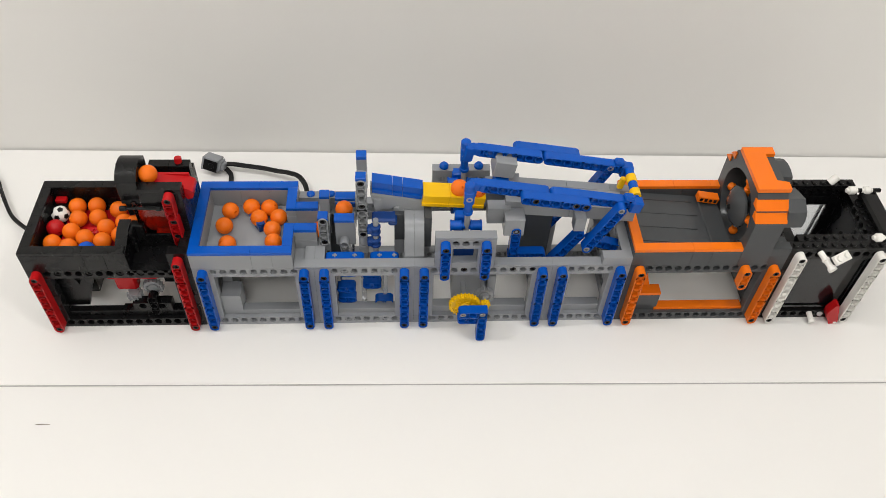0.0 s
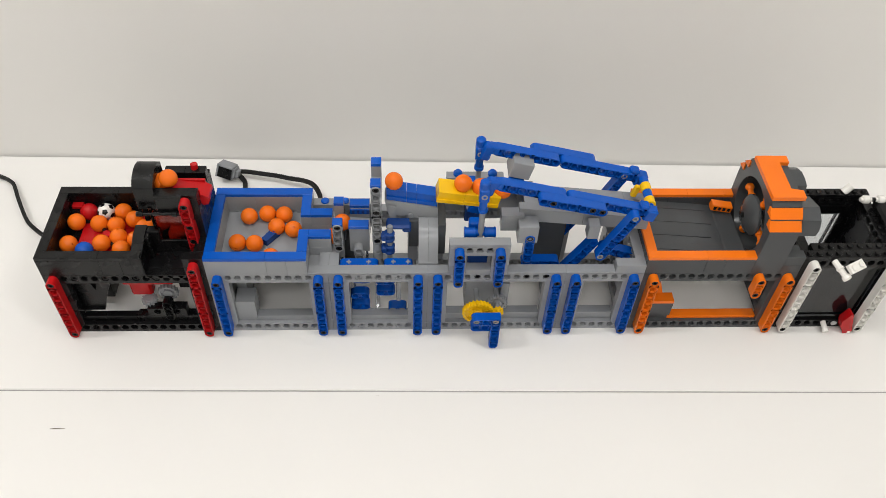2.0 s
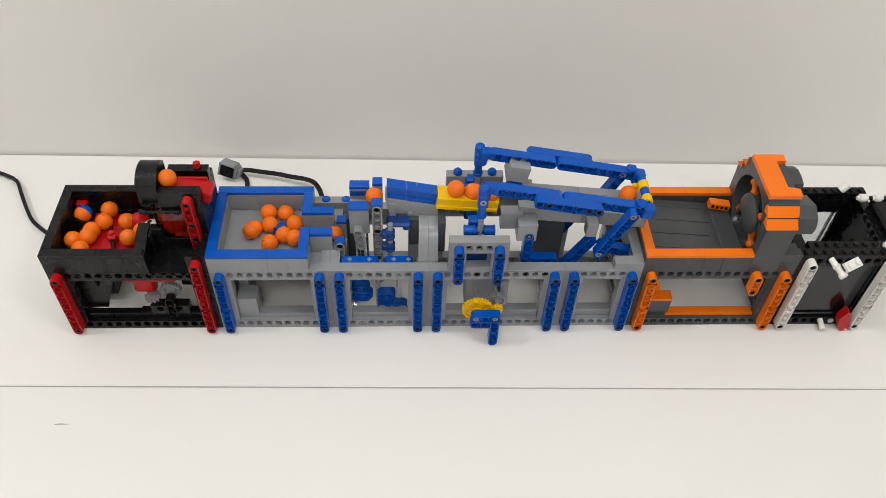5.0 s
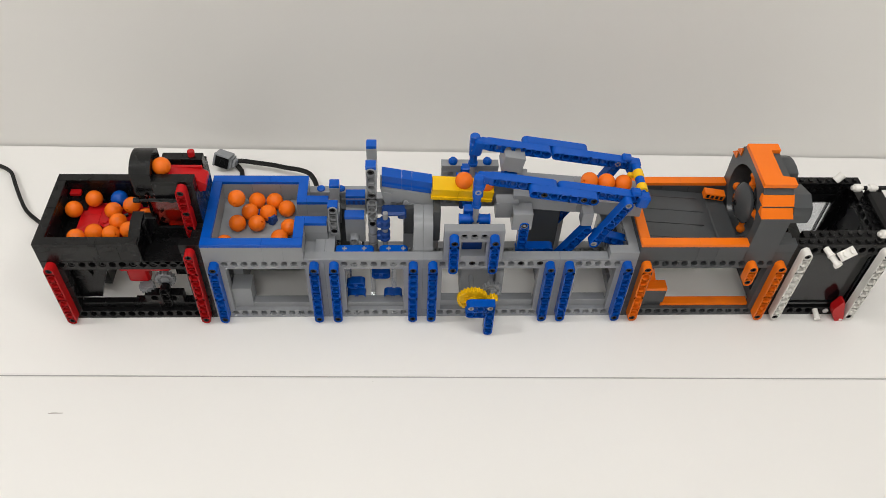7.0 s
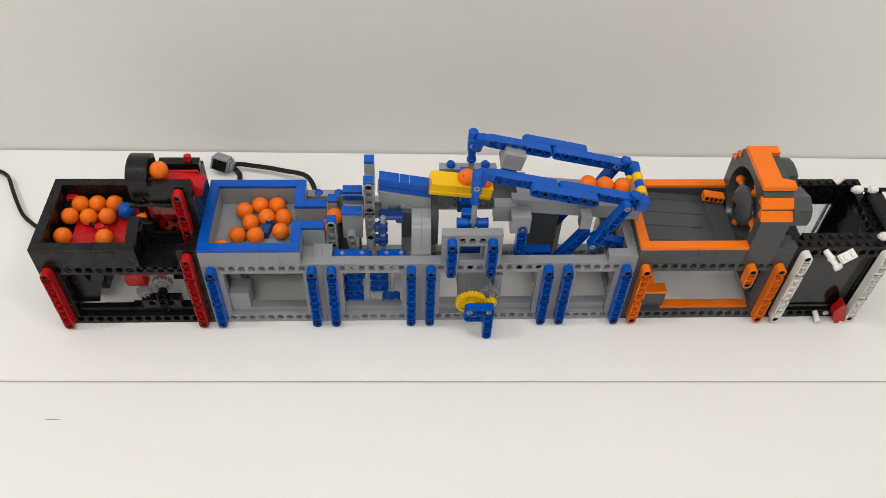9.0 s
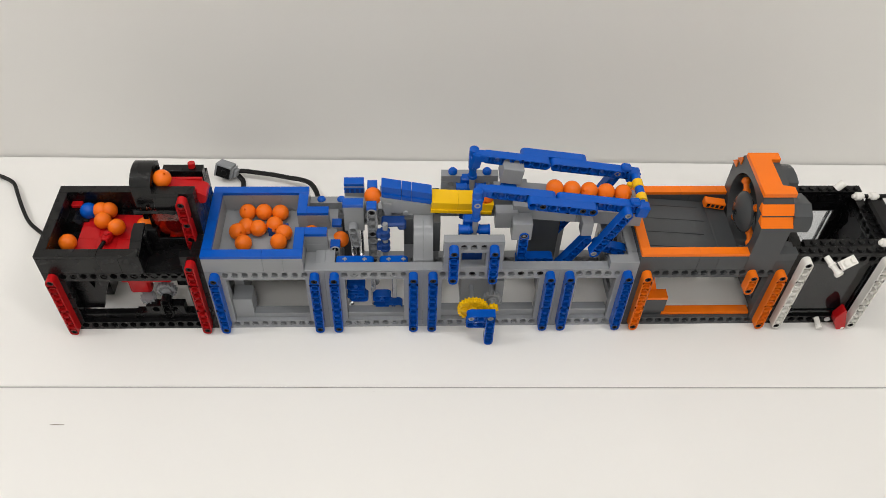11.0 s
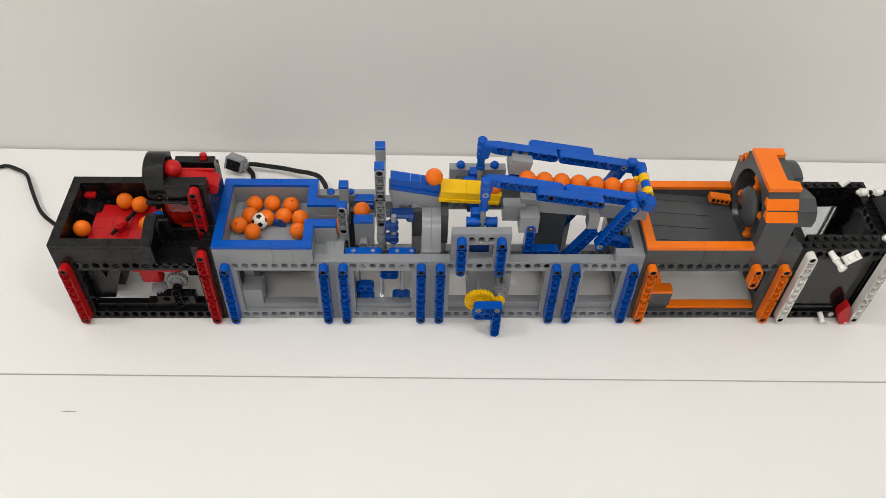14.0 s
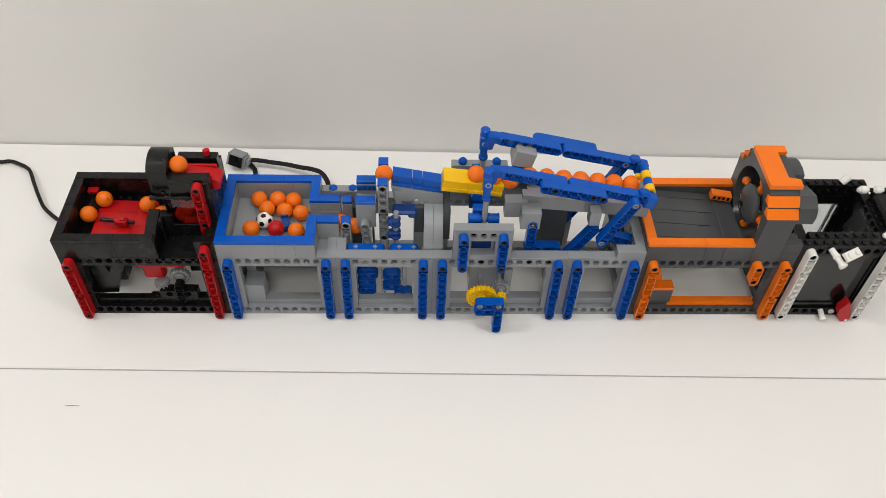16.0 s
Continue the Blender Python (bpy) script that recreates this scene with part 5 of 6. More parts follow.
    roll(ORANGE_BALLS[10], [(0, 61, 60, 80), (0.5, 60.7, 59.4, 80), (1, 60.2, 53.7, 80), (1.5, 64.2, 51.8, 80), (2, 61.7, 55.6, 80), (2.5, 65, 51, 80), (3, 64.2, 54.4, 80), (3.5, 71, 48, 80), (4, 70, 40, 80), (6.5, 68.2, 39.9, 80), (6.94, 76, 44, 79.5), (7.85, 76, 44, 79.5), (8.12, 82, 57, 79), (9.03, 82, 57, 79), (9.2, 92, 49, 77.5), (10.06, 92, 49, 77.5), (10.38, 102, 40, 76), (11.24, 102, 40, 76), (11.56, 102, 40, 90.2), (12.42, 102, 40, 90.2), (12.74, 102, 40, 104.4), (13.6, 102, 40, 104.4), (13.92, 102, 40, 118.6), (14.78, 102, 40, 118.6), (14.98, 97, 43.5, 134), (15.3, 102, 40, 139.5), (15.96, 102, 40, 139.5), (16, 102.6, 40, 139.8)])
    roll(ORANGE_BALLS[11], [(0, 31, 50, 80), (0.5, 35, 50.9, 80), (1, 31, 50, 80), (1.5, 31, 51, 80), (2, 34.4, 50.7, 80), (2.5, 30, 49, 80), (3, 35.6, 51, 80), (3.5, 29, 57, 80), (4, 30.9, 64.5, 80), (6.5, 41.4, 64.5, 80), (7, 29, 64.5, 80), (7.5, 29.4, 64.5, 80), (8, 32, 64.5, 80), (8.5, 15.5, 15.5, 80), (9, 20.7, 64, 80), (11.5, 48.4, 64.5, 80), (12, 56, 56, 80), (12.5, 53.5, 64, 80), (12.84, 76, 44, 79.5), (13.75, 76, 44, 79.5), (14.02, 82, 57, 79), (14.93, 82, 57, 79), (15.1, 92, 49, 77.5), (15.96, 92, 49, 77.5), (16, 93.2, 47.9, 77.3)])
    roll(ORANGE_BALLS[12], [(0, 30.5, 19.1, 80), (0.5, 15.5, 32.7, 80), (1, 15.5, 38.9, 80), (1.5, 15.5, 42.3, 80), (2, 15.5, 52.6, 80), (2.5, 15.5, 46.2, 80), (3, 15.5, 53.2, 80), (3.5, 15.5, 44, 80), (4, 15.5, 31.6, 80), (6.5, 15.9, 29.1, 80), (7, 25.1, 20.3, 80), (7.5, 24.6, 19, 80), (8, 70, 50, 80), (8.5, 69.5, 15.5, 80), (9, 34.7, 64.5, 80), (11.5, 33.5, 64.5, 80), (12, 33.5, 15.5, 80), (12.5, 15.5, 54.7, 80), (13, 61.6, 57.4, 80), (13.5, 57, 56, 80), (14, 56.8, 60.2, 80), (14.5, 58, 56, 80), (15.2, 76, 44, 79.5), (16, 76, 44, 79.5)])
    roll(ORANGE_BALLS[13], [(0, 68.1, 31.7, 80), (0.5, 69, 32, 80), (1.04, 76, 44, 79.5), (1.95, 76, 44, 79.5), (2.22, 82, 57, 79), (3.13, 82, 57, 79), (3.3, 92, 49, 77.5), (4.16, 92, 49, 77.5), (4.48, 102, 40, 76), (5.34, 102, 40, 76), (5.66, 102, 40, 90.2), (6.52, 102, 40, 90.2), (6.84, 102, 40, 104.4), (7.7, 102, 40, 104.4), (8.02, 102, 40, 118.6), (8.88, 102, 40, 118.6), (9.08, 97, 43.5, 134), (9.4, 102, 40, 139.5), (10.06, 102, 40, 139.5), (10.26, 105, 40, 141), (10.34, 117, 40, 139.6), (10.42, 135, 41, 136.5), (10.5, 150, 43, 118), (10.6, 158, 44, 78), (11.5, 154.2, 50.5, 78), (12, 153.5, 15.5, 78), (12.5, 153.5, 15.5, 78), (13, 194.1, 37.2, 78), (13.28, 206, 40, 77), (13.38, 216, 40, 76.4), (13.48, 226.4, 40, 75.6), (14.48, 226.4, 40, 75.6), (14.58, 238, 40, 67), (14.68, 235.5, 40, 70), (14.78, 233.6, 40, 77.1), (14.88, 233.6, 40, 86.5), (14.98, 234.6, 40, 92.5), (15.08, 241, 40, 94), (15.24, 248, 40, 95.8), (15.34, 248, 40, 100), (15.44, 248, 40, 107.5), (15.54, 250, 40, 116), (15.66, 264, 40, 120.9), (15.77, 264, 40, 119.1), (15.88, 264, 40, 122.6), (15.98, 264, 40, 130.4), (16, 264, 40, 132)])
    roll(ORANGE_BALLS[14], [(0, 46.5, 51.1, 80), (0.5, 51, 46, 80), (1, 46.8, 49.6, 80), (1.5, 45.1, 50.8, 80), (2, 48.6, 48.9, 80), (2.5, 29.5, 32.2, 80), (3, 29.5, 38.4, 80), (3.5, 57.8, 41.9, 80), (4, 35.2, 50.5, 80), (6.5, 39.7, 50.6, 80), (7, 48, 50.6, 80), (7.5, 15.5, 43.6, 80), (8, 41.4, 51.3, 80), (8.5, 29.3, 37.1, 80), (9, 31, 49, 80), (11.5, 41, 52.6, 80), (12, 44, 30, 80), (12.5, 37, 50.7, 80), (13, 54.8, 41.1, 80), (13.5, 19.5, 24.3, 80), (14, 68, 36.9, 80), (14.5, 38, 21, 80), (15, 52.1, 50.7, 80), (15.5, 60, 57, 80), (16, 62, 55, 80)])
    roll(ORANGE_BALLS[15], [(0, 55.2, 40.2, 80), (0.5, 63.8, 18.9, 80), (1, 67.5, 31.3, 80), (1.5, 65, 29, 80), (2, 67.8, 32.7, 80), (2.5, 49.5, 15.5, 80), (3, 39.5, 15.5, 80), (3.5, 60.8, 28.2, 80), (4, 61.5, 15.5, 80), (6.5, 55.4, 63.9, 80), (7, 61.6, 56.9, 80), (7.5, 56.2, 58.9, 80), (8, 46.2, 64.5, 80), (8.5, 43, 64.5, 80), (9, 48.7, 64.5, 80), (11.66, 76, 44, 79.5), (12.57, 76, 44, 79.5), (12.84, 82, 57, 79), (13.75, 82, 57, 79), (13.92, 92, 49, 77.5), (14.78, 92, 49, 77.5), (15.1, 102, 40, 76), (15.96, 102, 40, 76), (16, 102, 40, 77.8)])
    roll(ORANGE_BALLS[16], [(0, 68.5, 45.7, 80), (0.5, 68.3, 47.6, 80), (1, 71.1, 44.9, 80), (1.5, 71.5, 15.5, 80), (2.22, 76, 44, 79.5), (3.13, 76, 44, 79.5), (3.4, 82, 57, 79), (4.31, 82, 57, 79), (4.48, 92, 49, 77.5), (5.34, 92, 49, 77.5), (5.66, 102, 40, 76), (6.52, 102, 40, 76), (6.84, 102, 40, 90.2), (7.7, 102, 40, 90.2), (8.02, 102, 40, 104.4), (8.88, 102, 40, 104.4), (9.2, 102, 40, 118.6), (10.06, 102, 40, 118.6), (10.26, 97, 43.5, 134), (10.58, 102, 40, 139.5), (11.24, 102, 40, 139.5), (11.44, 105, 40, 141), (11.52, 117, 40, 139.6), (11.6, 135, 41, 136.5), (11.68, 150, 43, 118), (11.78, 158, 44, 78), (12, 156.6, 45.9, 78), (12.5, 195, 47, 78), (13, 191, 51, 78), (13.5, 193, 48, 78), (14, 193.3, 46.9, 78), (14.46, 206, 40, 77), (14.56, 216, 40, 76.4), (14.66, 226.4, 40, 75.6), (15.66, 226.4, 40, 75.6), (15.76, 238, 40, 67), (15.86, 235.5, 40, 70), (15.96, 233.6, 40, 77.1), (16, 237.7, 40, 70.9)])
    roll(ORANGE_BALLS[17], [(0, 55.5, 25.5, 80), (0.5, 54.6, 29.5, 80), (1, 53.6, 29.4, 80), (1.5, 41.1, 34.1, 80), (2, 41.3, 28.9, 80), (2.5, 42.8, 27.8, 80), (3, 23.8, 64.5, 80), (3.5, 23.5, 15.5, 80), (4, 23.3, 19.9, 80), (6.5, 33, 20, 80), (7, 38, 25.9, 80), (7.5, 30.9, 31.7, 80), (8, 37, 24, 80), (8.5, 42, 26, 80), (9, 49, 26, 80), (9.3, 76, 44, 79.5), (10.21, 76, 44, 79.5), (10.48, 82, 57, 79), (11.39, 82, 57, 79), (11.56, 92, 49, 77.5), (12.42, 92, 49, 77.5), (12.74, 102, 40, 76), (13.6, 102, 40, 76), (13.92, 102, 40, 90.2), (14.78, 102, 40, 90.2), (15.1, 102, 40, 104.4), (15.96, 102, 40, 104.4), (16, 102, 40, 106.2)])
    roll(ORANGE_BALLS[18], [(0, 28.9, 35.9, 80), (0.5, 28.2, 38.7, 80), (1, 32, 32.5, 80), (1.5, 27.1, 34.5, 80), (2, 53.4, 35.8, 80), (2.5, 52, 39, 80), (3, 48.8, 37.4, 80), (3.5, 43.1, 31.8, 80), (4, 38, 29.3, 80), (6.5, 15.5, 43.1, 80), (7, 65.1, 28.5, 80), (7.5, 68, 32, 80), (8.12, 76, 44, 79.5), (9.03, 76, 44, 79.5), (9.3, 82, 57, 79), (10.21, 82, 57, 79), (10.38, 92, 49, 77.5), (11.24, 92, 49, 77.5), (11.56, 102, 40, 76), (12.42, 102, 40, 76), (12.74, 102, 40, 90.2), (13.6, 102, 40, 90.2), (13.92, 102, 40, 104.4), (14.78, 102, 40, 104.4), (15.1, 102, 40, 118.6), (15.96, 102, 40, 118.6), (16, 101.3, 40.2, 121.9)])
    roll(ORANGE_BALLS[19], [(0, 17.2, 23.5, 80), (0.5, 20.1, 19.5, 80), (1, 17.7, 25.1, 80), (1.5, 15.5, 26.6, 80), (2, 15.5, 28, 80), (2.5, 15.5, 32.2, 80), (3, 25, 21, 80), (3.5, 29.5, 28.5, 80), (4, 27.6, 38.7, 80), (6.5, 29.4, 41.2, 80), (7, 51.8, 24.1, 80), (7.5, 15.5, 29.6, 80), (8, 15.5, 28, 80), (8.5, 15.5, 34.9, 80), (9, 15.5, 28, 80), (11.5, 15.5, 28, 80), (12, 24, 28, 80), (12.5, 15.5, 40.7, 80), (13, 15.5, 35, 80), (13.5, 15.5, 37.7, 80), (14, 15.5, 32, 80), (14.5, 15.5, 32, 80), (15, 36, 64.5, 80), (15.5, 62, 30, 80), (16, 24, 61, 80)])
    roll(ORANGE_BALLS[20], [(0, 41, 28.9, 80), (0.5, 41.6, 34.6, 80), (1, 43.2, 20.1, 80), (1.5, 49.2, 22.7, 80), (2, 58.2, 22.5, 80), (2.5, 59, 26, 80), (3, 52, 23, 80), (3.5, 49.8, 19.5, 80), (4, 17.8, 59.5, 80), (6.5, 15.5, 57.1, 80), (7, 15.5, 52, 80), (7.5, 17.2, 57.5, 80), (8, 16, 56, 80), (8.5, 15.5, 50, 80), (9, 15.5, 50, 80), (11.5, 57, 40, 80), (12, 58, 27, 80), (12.5, 25.5, 64.5, 80), (13, 31, 64.5, 80), (13.5, 27.3, 59.2, 80), (14, 43, 64.5, 80), (14.5, 25, 62, 80), (15, 21, 64, 80), (15.5, 45, 22, 80), (16, 15.5, 43, 80)])
    roll(ORANGE_BALLS[21], [(0, 154, 23, 78), (0.5, 157, 26, 78), (1, 151, 34, 78), (1.5, 164, 31, 78), (2, 163, 30, 78), (2.5, 166, 29, 78), (3, 172, 29, 78), (3.5, 169, 32, 78), (4, 173.3, 28.3, 78), (6.5, 174, 29, 78), (7, 167, 38, 78), (7.5, 162.5, 35.3, 78), (8, 159, 40, 78), (8.5, 153.8, 39.6, 78), (9, 190, 50, 78), (10.92, 206, 40, 77), (11.02, 216, 40, 76.4), (11.12, 226.4, 40, 75.6), (12.12, 226.4, 40, 75.6), (12.22, 238, 40, 67), (12.32, 235.5, 40, 70), (12.42, 233.6, 40, 77.1), (12.52, 233.6, 40, 86.5), (12.62, 234.6, 40, 92.5), (12.72, 241, 40, 94), (12.88, 248, 40, 95.8), (12.98, 248, 40, 100), (13.08, 248, 40, 107.5), (13.18, 250, 40, 116), (13.3, 264, 40, 120.9), (13.41, 264, 40, 119.1), (13.51, 264, 40, 122.6), (13.62, 264, 40, 130.4), (13.73, 264, 40, 140), (13.81, 277, 40, 138.5), (13.9, 293, 40, 135.3), (13.99, 306, 40, 132.7), (14.1, 340, 40, 123.6), (14.3, 340, 40, 122.2), (14.5, 340, 40, 121.4), (14.7, 340, 40, 121.2), (14.9, 340, 40, 121.2), (15.1, 340, 40, 121.7), (15.3, 342, 40, 122.2), (15.6, 342, 40, 125.1), (15.85, 352, 40, 126.7), (16, 352, 40, 128.8)])
    roll(ORANGE_BALLS[22], [(0, 183.8, 63.3, 78), (0.5, 185, 62, 78), (1, 184, 62, 78), (1.5, 183, 63, 78), (2, 184, 63, 78), (2.5, 183, 64, 78), (3, 184, 63, 78), (3.5, 185, 62, 78), (4, 185.4, 61, 78), (6.5, 180.1, 64.5, 78), (7, 179, 64, 78), (7.5, 178, 64.5, 78), (8, 182.9, 64.5, 78), (8.5, 185.1, 64.5, 78), (9, 183.2, 64, 78), (11.5, 183.5, 63, 78), (12, 182.7, 64.5, 78), (12.5, 184.2, 62.3, 78), (13, 183.4, 64.5, 78), (13.5, 184.2, 61.5, 78), (14, 184.2, 62.6, 78), (14.5, 183.2, 63.8, 78), (15, 186.4, 57.8, 78), (15.5, 183.4, 64.5, 78), (16, 184.4, 63.2, 78)])
    roll(ORANGE_BALLS[23], [(0, 188.3, 38.8, 78), (0.3, 206, 40, 77), (0.4, 216, 40, 76.4), (0.5, 226.4, 40, 75.6), (1.5, 226.4, 40, 75.6), (1.6, 238, 40, 67), (1.7, 235.5, 40, 70), (1.8, 233.6, 40, 77.1), (1.9, 233.6, 40, 86.5), (2, 234.6, 40, 92.5), (2.1, 241, 40, 94), (2.26, 248, 40, 95.8), (2.36, 248, 40, 100), (2.46, 248, 40, 107.5), (2.56, 250, 40, 116), (2.68, 264, 40, 120.9), (2.79, 264, 40, 119.1), (2.89, 264, 40, 122.6), (3, 264, 40, 130.4), (3.11, 264, 40, 140), (3.19, 277, 40, 138.5), (3.28, 293, 40, 135.3), (3.37, 306, 40, 132.7), (3.48, 340, 40, 123.8), (3.68, 340, 40, 122.4), (3.87, 340, 40, 121.5), (4.07, 340, 40, 121.2), (4.27, 340, 40, 121.2), (4.46, 340, 40, 121.6), (4.66, 340, 40, 122.3), (4.86, 340, 40, 123.8), (5.06, 340, 40, 126.2), (5.25, 340, 40, 129.2), (5.45, 340, 40, 132.3), (6.13, 366, 42, 121), (6.25, 405.5, 54, 64), (9.35, 405.5, 54, 64), (9.47, 376, 43, 127), (10, 410.2, 44, 124.6), (16, 410.2, 44, 124.6)])
    roll(ORANGE_BALLS[24], [(0, 176.3, 51.5, 78), (0.5, 178.5, 48, 78), (1, 181.4, 48.2, 78), (1.5, 176, 49, 78), (2, 179, 49, 78), (2.5, 183, 50, 78), (3, 178, 49, 78), (3.5, 177.6, 50, 78), (4, 193, 49.3, 78), (6.5, 191, 54, 78), (7, 190, 55, 78), (7.5, 189.4, 55.3, 78), (8, 191.2, 53.2, 78), (8.5, 177, 27.1, 78), (9, 169, 29, 78), (11.5, 190.8, 29.4, 78), (12, 194, 28.9, 78), (12.5, 189, 25, 78), (13, 189.9, 23.8, 78), (13.5, 192, 33, 78), (14, 193, 32, 78), (14.5, 191.8, 27.7, 78), (15, 193, 31.5, 78), (15.5, 193, 31, 78), (16, 190, 27, 78)])
    roll(ORANGE_BALLS[25], [(0, 149, 43, 78), (0.5, 177.6, 29.1, 78), (1, 167, 48, 78), (1.5, 178, 29, 78), (2, 177.5, 15.5, 78), (2.5, 181, 30, 78), (3, 187.8, 22.8, 78), (3.5, 187.5, 15.5, 78), (4, 186.3, 23.2, 78), (6.5, 184.5, 41.3, 78), (7, 187.1, 21.4, 78), (7.5, 192.9, 29.7, 78), (8, 191.2, 26.5, 78), (8.5, 191, 25.9, 78), (9, 189, 34, 78), (9.74, 206, 40, 77), (9.84, 216, 40, 76.4), (9.94, 226.4, 40, 75.6), (10.94, 226.4, 40, 75.6), (11.04, 238, 40, 67), (11.14, 235.5, 40, 70), (11.24, 233.6, 40, 77.1), (11.34, 233.6, 40, 86.5), (11.44, 234.6, 40, 92.5), (11.54, 241, 40, 94), (11.7, 248, 40, 95.8), (11.8, 248, 40, 100), (11.9, 248, 40, 107.5), (12, 250, 40, 116), (12.12, 264, 40, 120.9), (12.23, 264, 40, 119.1), (12.33, 264, 40, 122.6), (12.44, 264, 40, 130.4), (12.55, 264, 40, 140), (12.63, 277, 40, 138.5), (12.72, 293, 40, 135.3), (12.81, 306, 40, 132.7), (12.85, 307, 40, 132.5), (13.65, 307, 40, 132.5), (13.85, 354, 40, 123.9), (14.06, 354, 40, 121.7), (14.27, 354, 40, 120.2), (14.47, 354, 40, 119.3), (14.68, 354, 40, 119.1), (14.89, 354, 40, 119.2), (15.1, 354, 40, 119.5), (15.3, 356, 40, 120.0), (15.6, 356, 40, 122.6), (15.85, 366, 40, 123.7), (16, 366, 40, 125.7)])
    roll(ORANGE_BALLS[26], [(0, 168.9, 64.2, 78), (0.5, 170.3, 63.1, 78), (1, 170, 64, 78), (1.5, 169, 64.5, 78), (2, 170, 64, 78), (2.5, 169, 62, 78), (3, 170, 64, 78), (3.5, 170, 64, 78), (4, 171.6, 63.1, 78), (6.5, 165, 64, 78), (7, 164.2, 64.5, 78), (7.5, 163, 64.5, 78), (8, 168.4, 64.5, 78), (8.5, 169.6, 63.4, 78), (9, 169.2, 64.2, 78), (11.5, 169.5, 64, 78), (12, 168.7, 64.5, 78), (12.5, 170, 64, 78), (13, 169, 64.5, 78), (13.5, 170, 63, 78), (14, 168, 64.5, 78), (14.5, 169, 64, 78), (15, 174.1, 64.5, 78), (15.5, 169, 64.5, 78), (16, 170.5, 64.5, 78)])
    roll(ORANGE_BALLS[27], [(0, 192.4, 52.2, 78), (0.5, 192.5, 48, 78), (1, 194.6, 43.8, 78), (1.5, 191, 51, 78), (2, 193, 46, 78), (2.5, 196, 42, 78), (2.66, 206, 40, 77), (2.76, 216, 40, 76.4), (2.86, 226.4, 40, 75.6), (3.86, 226.4, 40, 75.6), (3.96, 238, 40, 67), (4.06, 235.5, 40, 70), (4.16, 233.6, 40, 77.1), (4.26, 233.6, 40, 86.5), (4.36, 234.6, 40, 92.5), (4.46, 241, 40, 94), (4.62, 248, 40, 95.8), (4.72, 248, 40, 100), (4.82, 248, 40, 107.5), (4.92, 250, 40, 116), (5.04, 264, 40, 120.9), (5.15, 264, 40, 119.1), (5.25, 264, 40, 122.6), (5.36, 264, 40, 130.4), (5.47, 264, 40, 140), (5.55, 277, 40, 138.5), (5.64, 293, 40, 135.3), (5.73, 306, 40, 132.7), (6.6, 307, 40, 132.5), (6.8, 354, 40, 123.7), (7, 354, 40, 121.5), (7.2, 354, 40, 120.2), (7.4, 354, 40, 119.4), (7.6, 354, 40, 119.1), (7.8, 354, 40, 119.1), (8, 354, 40, 119.4), (8.2, 354, 40, 120.2), (8.4, 354, 40, 121.6), (8.6, 354, 40, 123.7), (8.8, 354, 40, 126.5), (9, 354, 40, 129.3), (9.58, 366, 42, 121), (9.7, 405.5, 54, 64), (12.5, 405.5, 54, 64), (12.62, 376, 43, 127), (13.1, 381.8, 44, 127.4), (16, 381.8, 44, 127.4)])
    roll(ORANGE_BALLS[28], [(0, 190.4, 25, 78), (0.5, 191.4, 26.9, 78), (1, 191.5, 15.5, 78), (1.48, 206, 40, 77), (1.58, 216, 40, 76.4), (1.68, 226.4, 40, 75.6), (2.68, 226.4, 40, 75.6), (2.78, 238, 40, 67), (2.88, 235.5, 40, 70), (2.98, 233.6, 40, 77.1), (3.08, 233.6, 40, 86.5), (3.18, 234.6, 40, 92.5), (3.28, 241, 40, 94), (3.44, 248, 40, 95.8), (3.54, 248, 40, 100), (3.64, 248, 40, 107.5), (3.74, 250, 40, 116), (3.86, 264, 40, 120.9), (3.97, 264, 40, 119.1), (4.08, 264, 40, 122.6), (4.18, 264, 40, 130.4), (4.29, 264, 40, 140), (4.37, 277, 40, 138.5), (4.46, 293, 40, 135.3), (4.55, 306, 40, 132.7), (4.67, 326, 40, 124.5), (4.88, 326, 40, 126.4), (5.08, 326, 40, 129.3), (5.29, 326, 40, 132.8), (5.5, 326, 40, 136.3), (6.28, 366, 42, 121), (6.4, 405.5, 54, 48), (11.95, 405.5, 54, 48), (12.07, 376, 43, 127), (12.42, 396, 44, 126), (16, 396, 44, 126)])
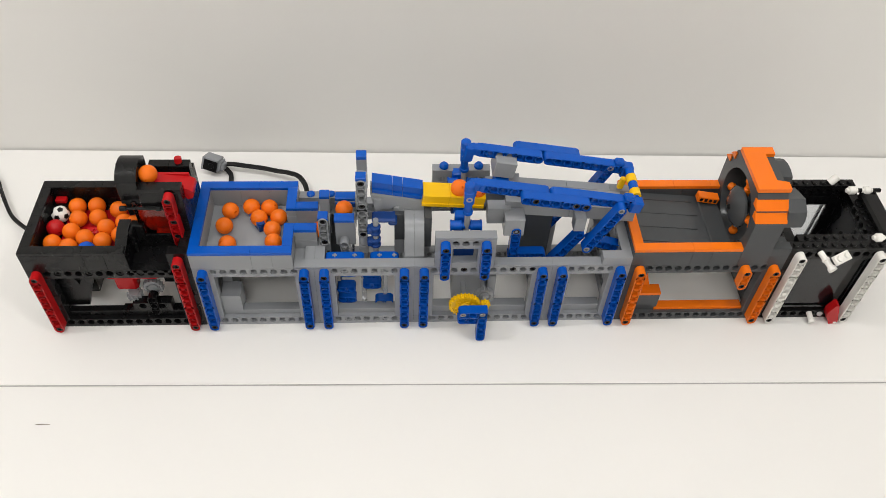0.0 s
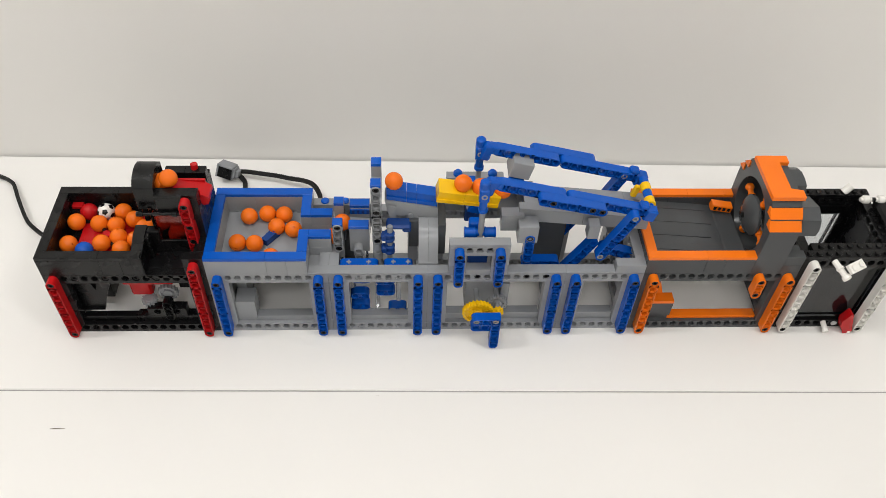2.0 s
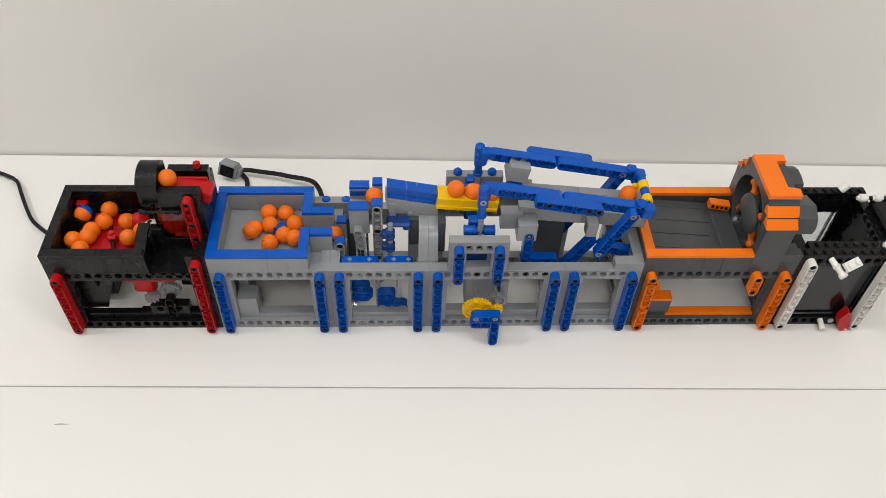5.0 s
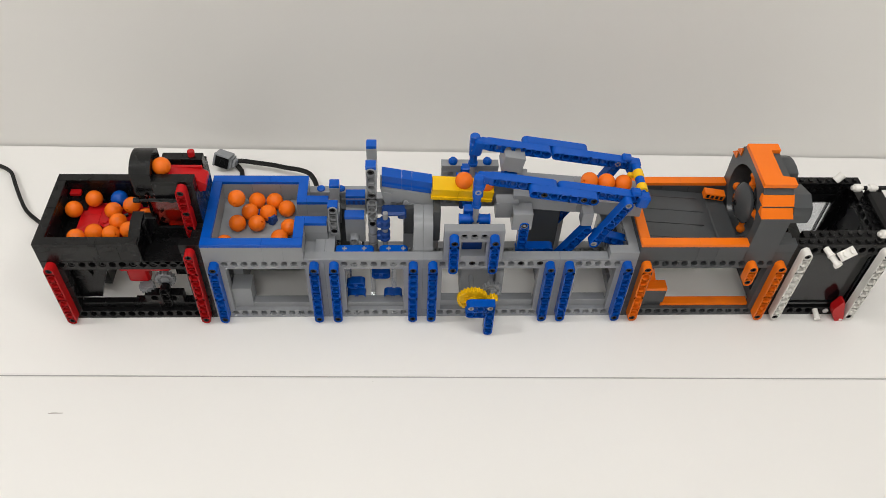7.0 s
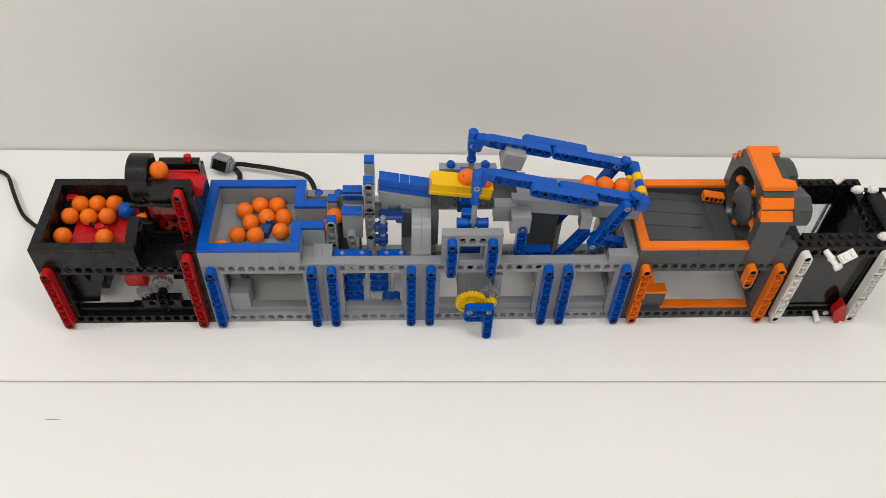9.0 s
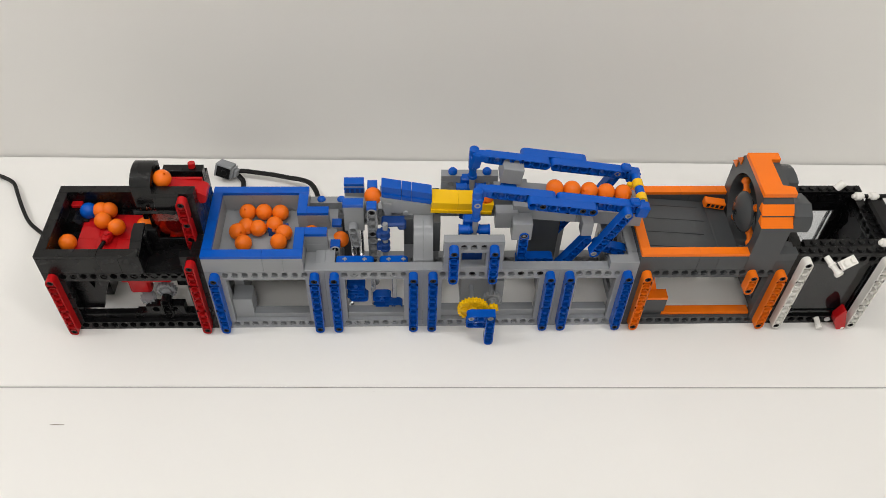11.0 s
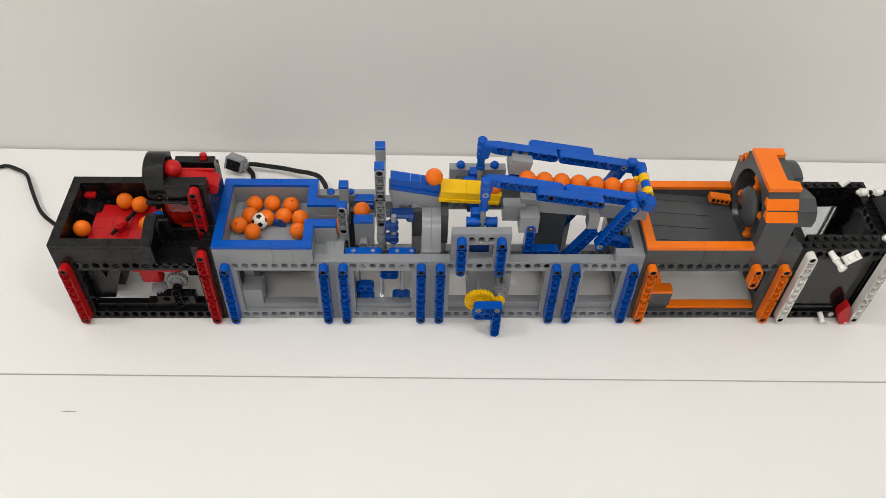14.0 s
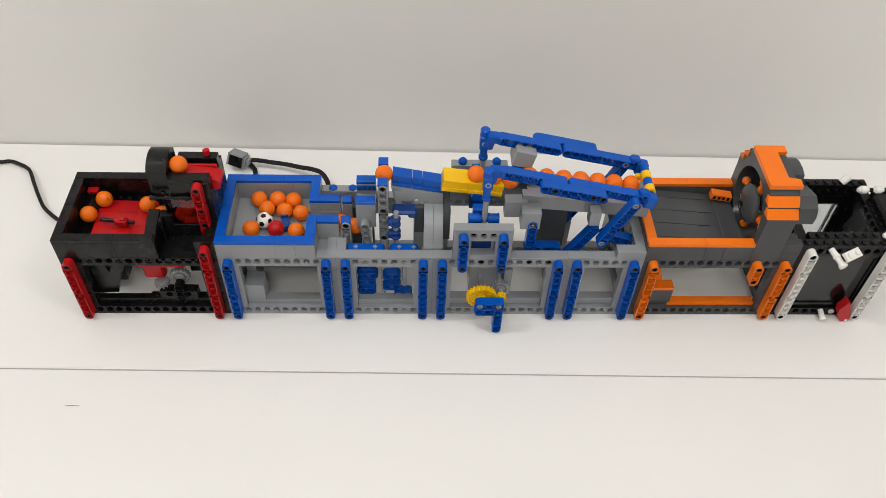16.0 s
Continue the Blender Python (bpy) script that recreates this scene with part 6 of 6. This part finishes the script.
    roll(ORANGE_BALLS[29], [(0, 152, 60, 78), (0.5, 156.7, 59.9, 78), (1, 156, 61, 78), (1.5, 155, 63, 78), (2, 155, 61, 78), (2.5, 154.1, 63.1, 78), (3, 192.3, 50.4, 78), (3.5, 191.5, 48.4, 78), (3.84, 206, 40, 77), (3.94, 216, 40, 76.4), (4.04, 226.4, 40, 75.6), (5.04, 226.4, 40, 75.6), (5.14, 238, 40, 67), (5.24, 235.5, 40, 70), (5.34, 233.6, 40, 77.1), (5.44, 233.6, 40, 86.5), (5.54, 234.6, 40, 92.5), (5.64, 241, 40, 94), (5.8, 248, 40, 95.8), (5.9, 248, 40, 100), (6, 248, 40, 107.5), (6.1, 250, 40, 116), (6.22, 264, 40, 120.9), (6.33, 264, 40, 119.1), (6.43, 264, 40, 122.6), (6.54, 264, 40, 130.4), (6.65, 264, 40, 140), (6.73, 277, 40, 138.5), (6.82, 293, 40, 135.3), (6.91, 306, 40, 132.7), (7.03, 340, 40, 123.7), (7.24, 340, 40, 122.1), (7.44, 340, 40, 121.3), (7.65, 340, 40, 121.1), (7.86, 340, 40, 121.2), (8.06, 340, 40, 121.7), (8.27, 340, 40, 122.8), (8.48, 340, 40, 124.8), (8.69, 340, 40, 127.6), (8.89, 340, 40, 130.9), (9.1, 340, 40, 133.9), (9.78, 366, 42, 121), (9.9, 405.5, 54, 80), (16, 405.5, 54, 80)])
    roll(ORANGE_BALLS[30], [(0, 248, 40, 100), (0.1, 248, 40, 107.5), (0.2, 250, 40, 116), (0.32, 264, 40, 120.9), (0.43, 264, 40, 119.1), (0.53, 264, 40, 122.6), (0.64, 264, 40, 130.4), (0.75, 264, 40, 140), (0.83, 277, 40, 138.5), (0.92, 293, 40, 135.3), (1.01, 306, 40, 132.7), (1.13, 331, 40, 123.8), (1.31, 331, 40, 125.3), (1.5, 331, 40, 127.5), (1.68, 331, 40, 130.5), (1.87, 331, 40, 133.5), (2.05, 331, 40, 136.4), (2.38, 366, 42, 121), (2.5, 405.5, 54, 64), (5.8, 405.5, 54, 64), (5.92, 376, 43, 127), (6.3, 420, 44, 123.6), (6.55, 438.6, 44, 121.7), (16, 438.6, 44, 121.7)])
    roll(ORANGE_BALLS[31], [(0, 226.4, 40, 75.6), (0.32, 226.4, 40, 75.6), (0.42, 238, 40, 67), (0.52, 235.5, 40, 70), (0.62, 233.6, 40, 77.1), (0.72, 233.6, 40, 86.5), (0.82, 234.6, 40, 92.5), (0.92, 241, 40, 94), (1.08, 248, 40, 95.8), (1.18, 248, 40, 100), (1.28, 248, 40, 107.5), (1.38, 250, 40, 116), (1.5, 264, 40, 120.9), (1.61, 264, 40, 119.1), (1.71, 264, 40, 122.6), (1.82, 264, 40, 130.4), (1.93, 264, 40, 140), (2.01, 277, 40, 138.5), (2.1, 293, 40, 135.3), (2.19, 306, 40, 132.7), (3.12, 307, 40, 132.5), (3.3, 354, 40, 123.3), (3.49, 354, 40, 121.3), (3.68, 354, 40, 120.1), (3.87, 354, 40, 119.4), (4.06, 354, 40, 119.1), (4.25, 354, 40, 119.1), (4.45, 354, 40, 119.3), (4.64, 354, 40, 120.0), (4.83, 354, 40, 121.2), (5.02, 354, 40, 123.1), (5.21, 354, 40, 125.7), (5.4, 354, 40, 128.4), (5.98, 366, 42, 121), (6.1, 405.5, 54, 80), (9.2, 405.5, 54, 80), (9.32, 376, 43, 127), (9.75, 424.4, 44, 123.2), (16, 424.4, 44, 123.2)])
    roll(ORANGE_BALLS[32], [(0, 354, 40, 121.0), (0.2, 354, 40, 119.9), (0.4, 354, 40, 119.3), (0.6, 354, 40, 119.1), (0.8, 354, 40, 119.1), (1, 354, 40, 119.6), (1.2, 359, 40, 119.8), (1.39, 359, 40, 121.2), (1.57, 359, 40, 123.3), (1.76, 359, 40, 125.8), (1.95, 359, 40, 128.3), (2.15, 385, 44, 127.1), (2.4, 433, 44, 122.3), (2.75, 467, 44, 118.9), (16, 467, 44, 118.9)])
    roll(ORANGE_BALLS[33], [(0, 340, 40, 123.3), (0.2, 340, 40, 122.0), (0.4, 340, 40, 121.4), (0.6, 340, 40, 121.1), (0.8, 340, 40, 121.3), (1, 340, 40, 121.7), (1.2, 345, 40, 122.0), (1.4, 345, 40, 123.8), (1.6, 345, 40, 126.3), (1.8, 345, 40, 129.4), (2, 345, 40, 132.3), (2.23, 366, 42, 121), (2.35, 405.5, 54, 80), (5.65, 405.5, 54, 80), (5.77, 376, 43, 127), (6.15, 452.8, 44, 120.3), (16, 452.8, 44, 120.3)])


motions()
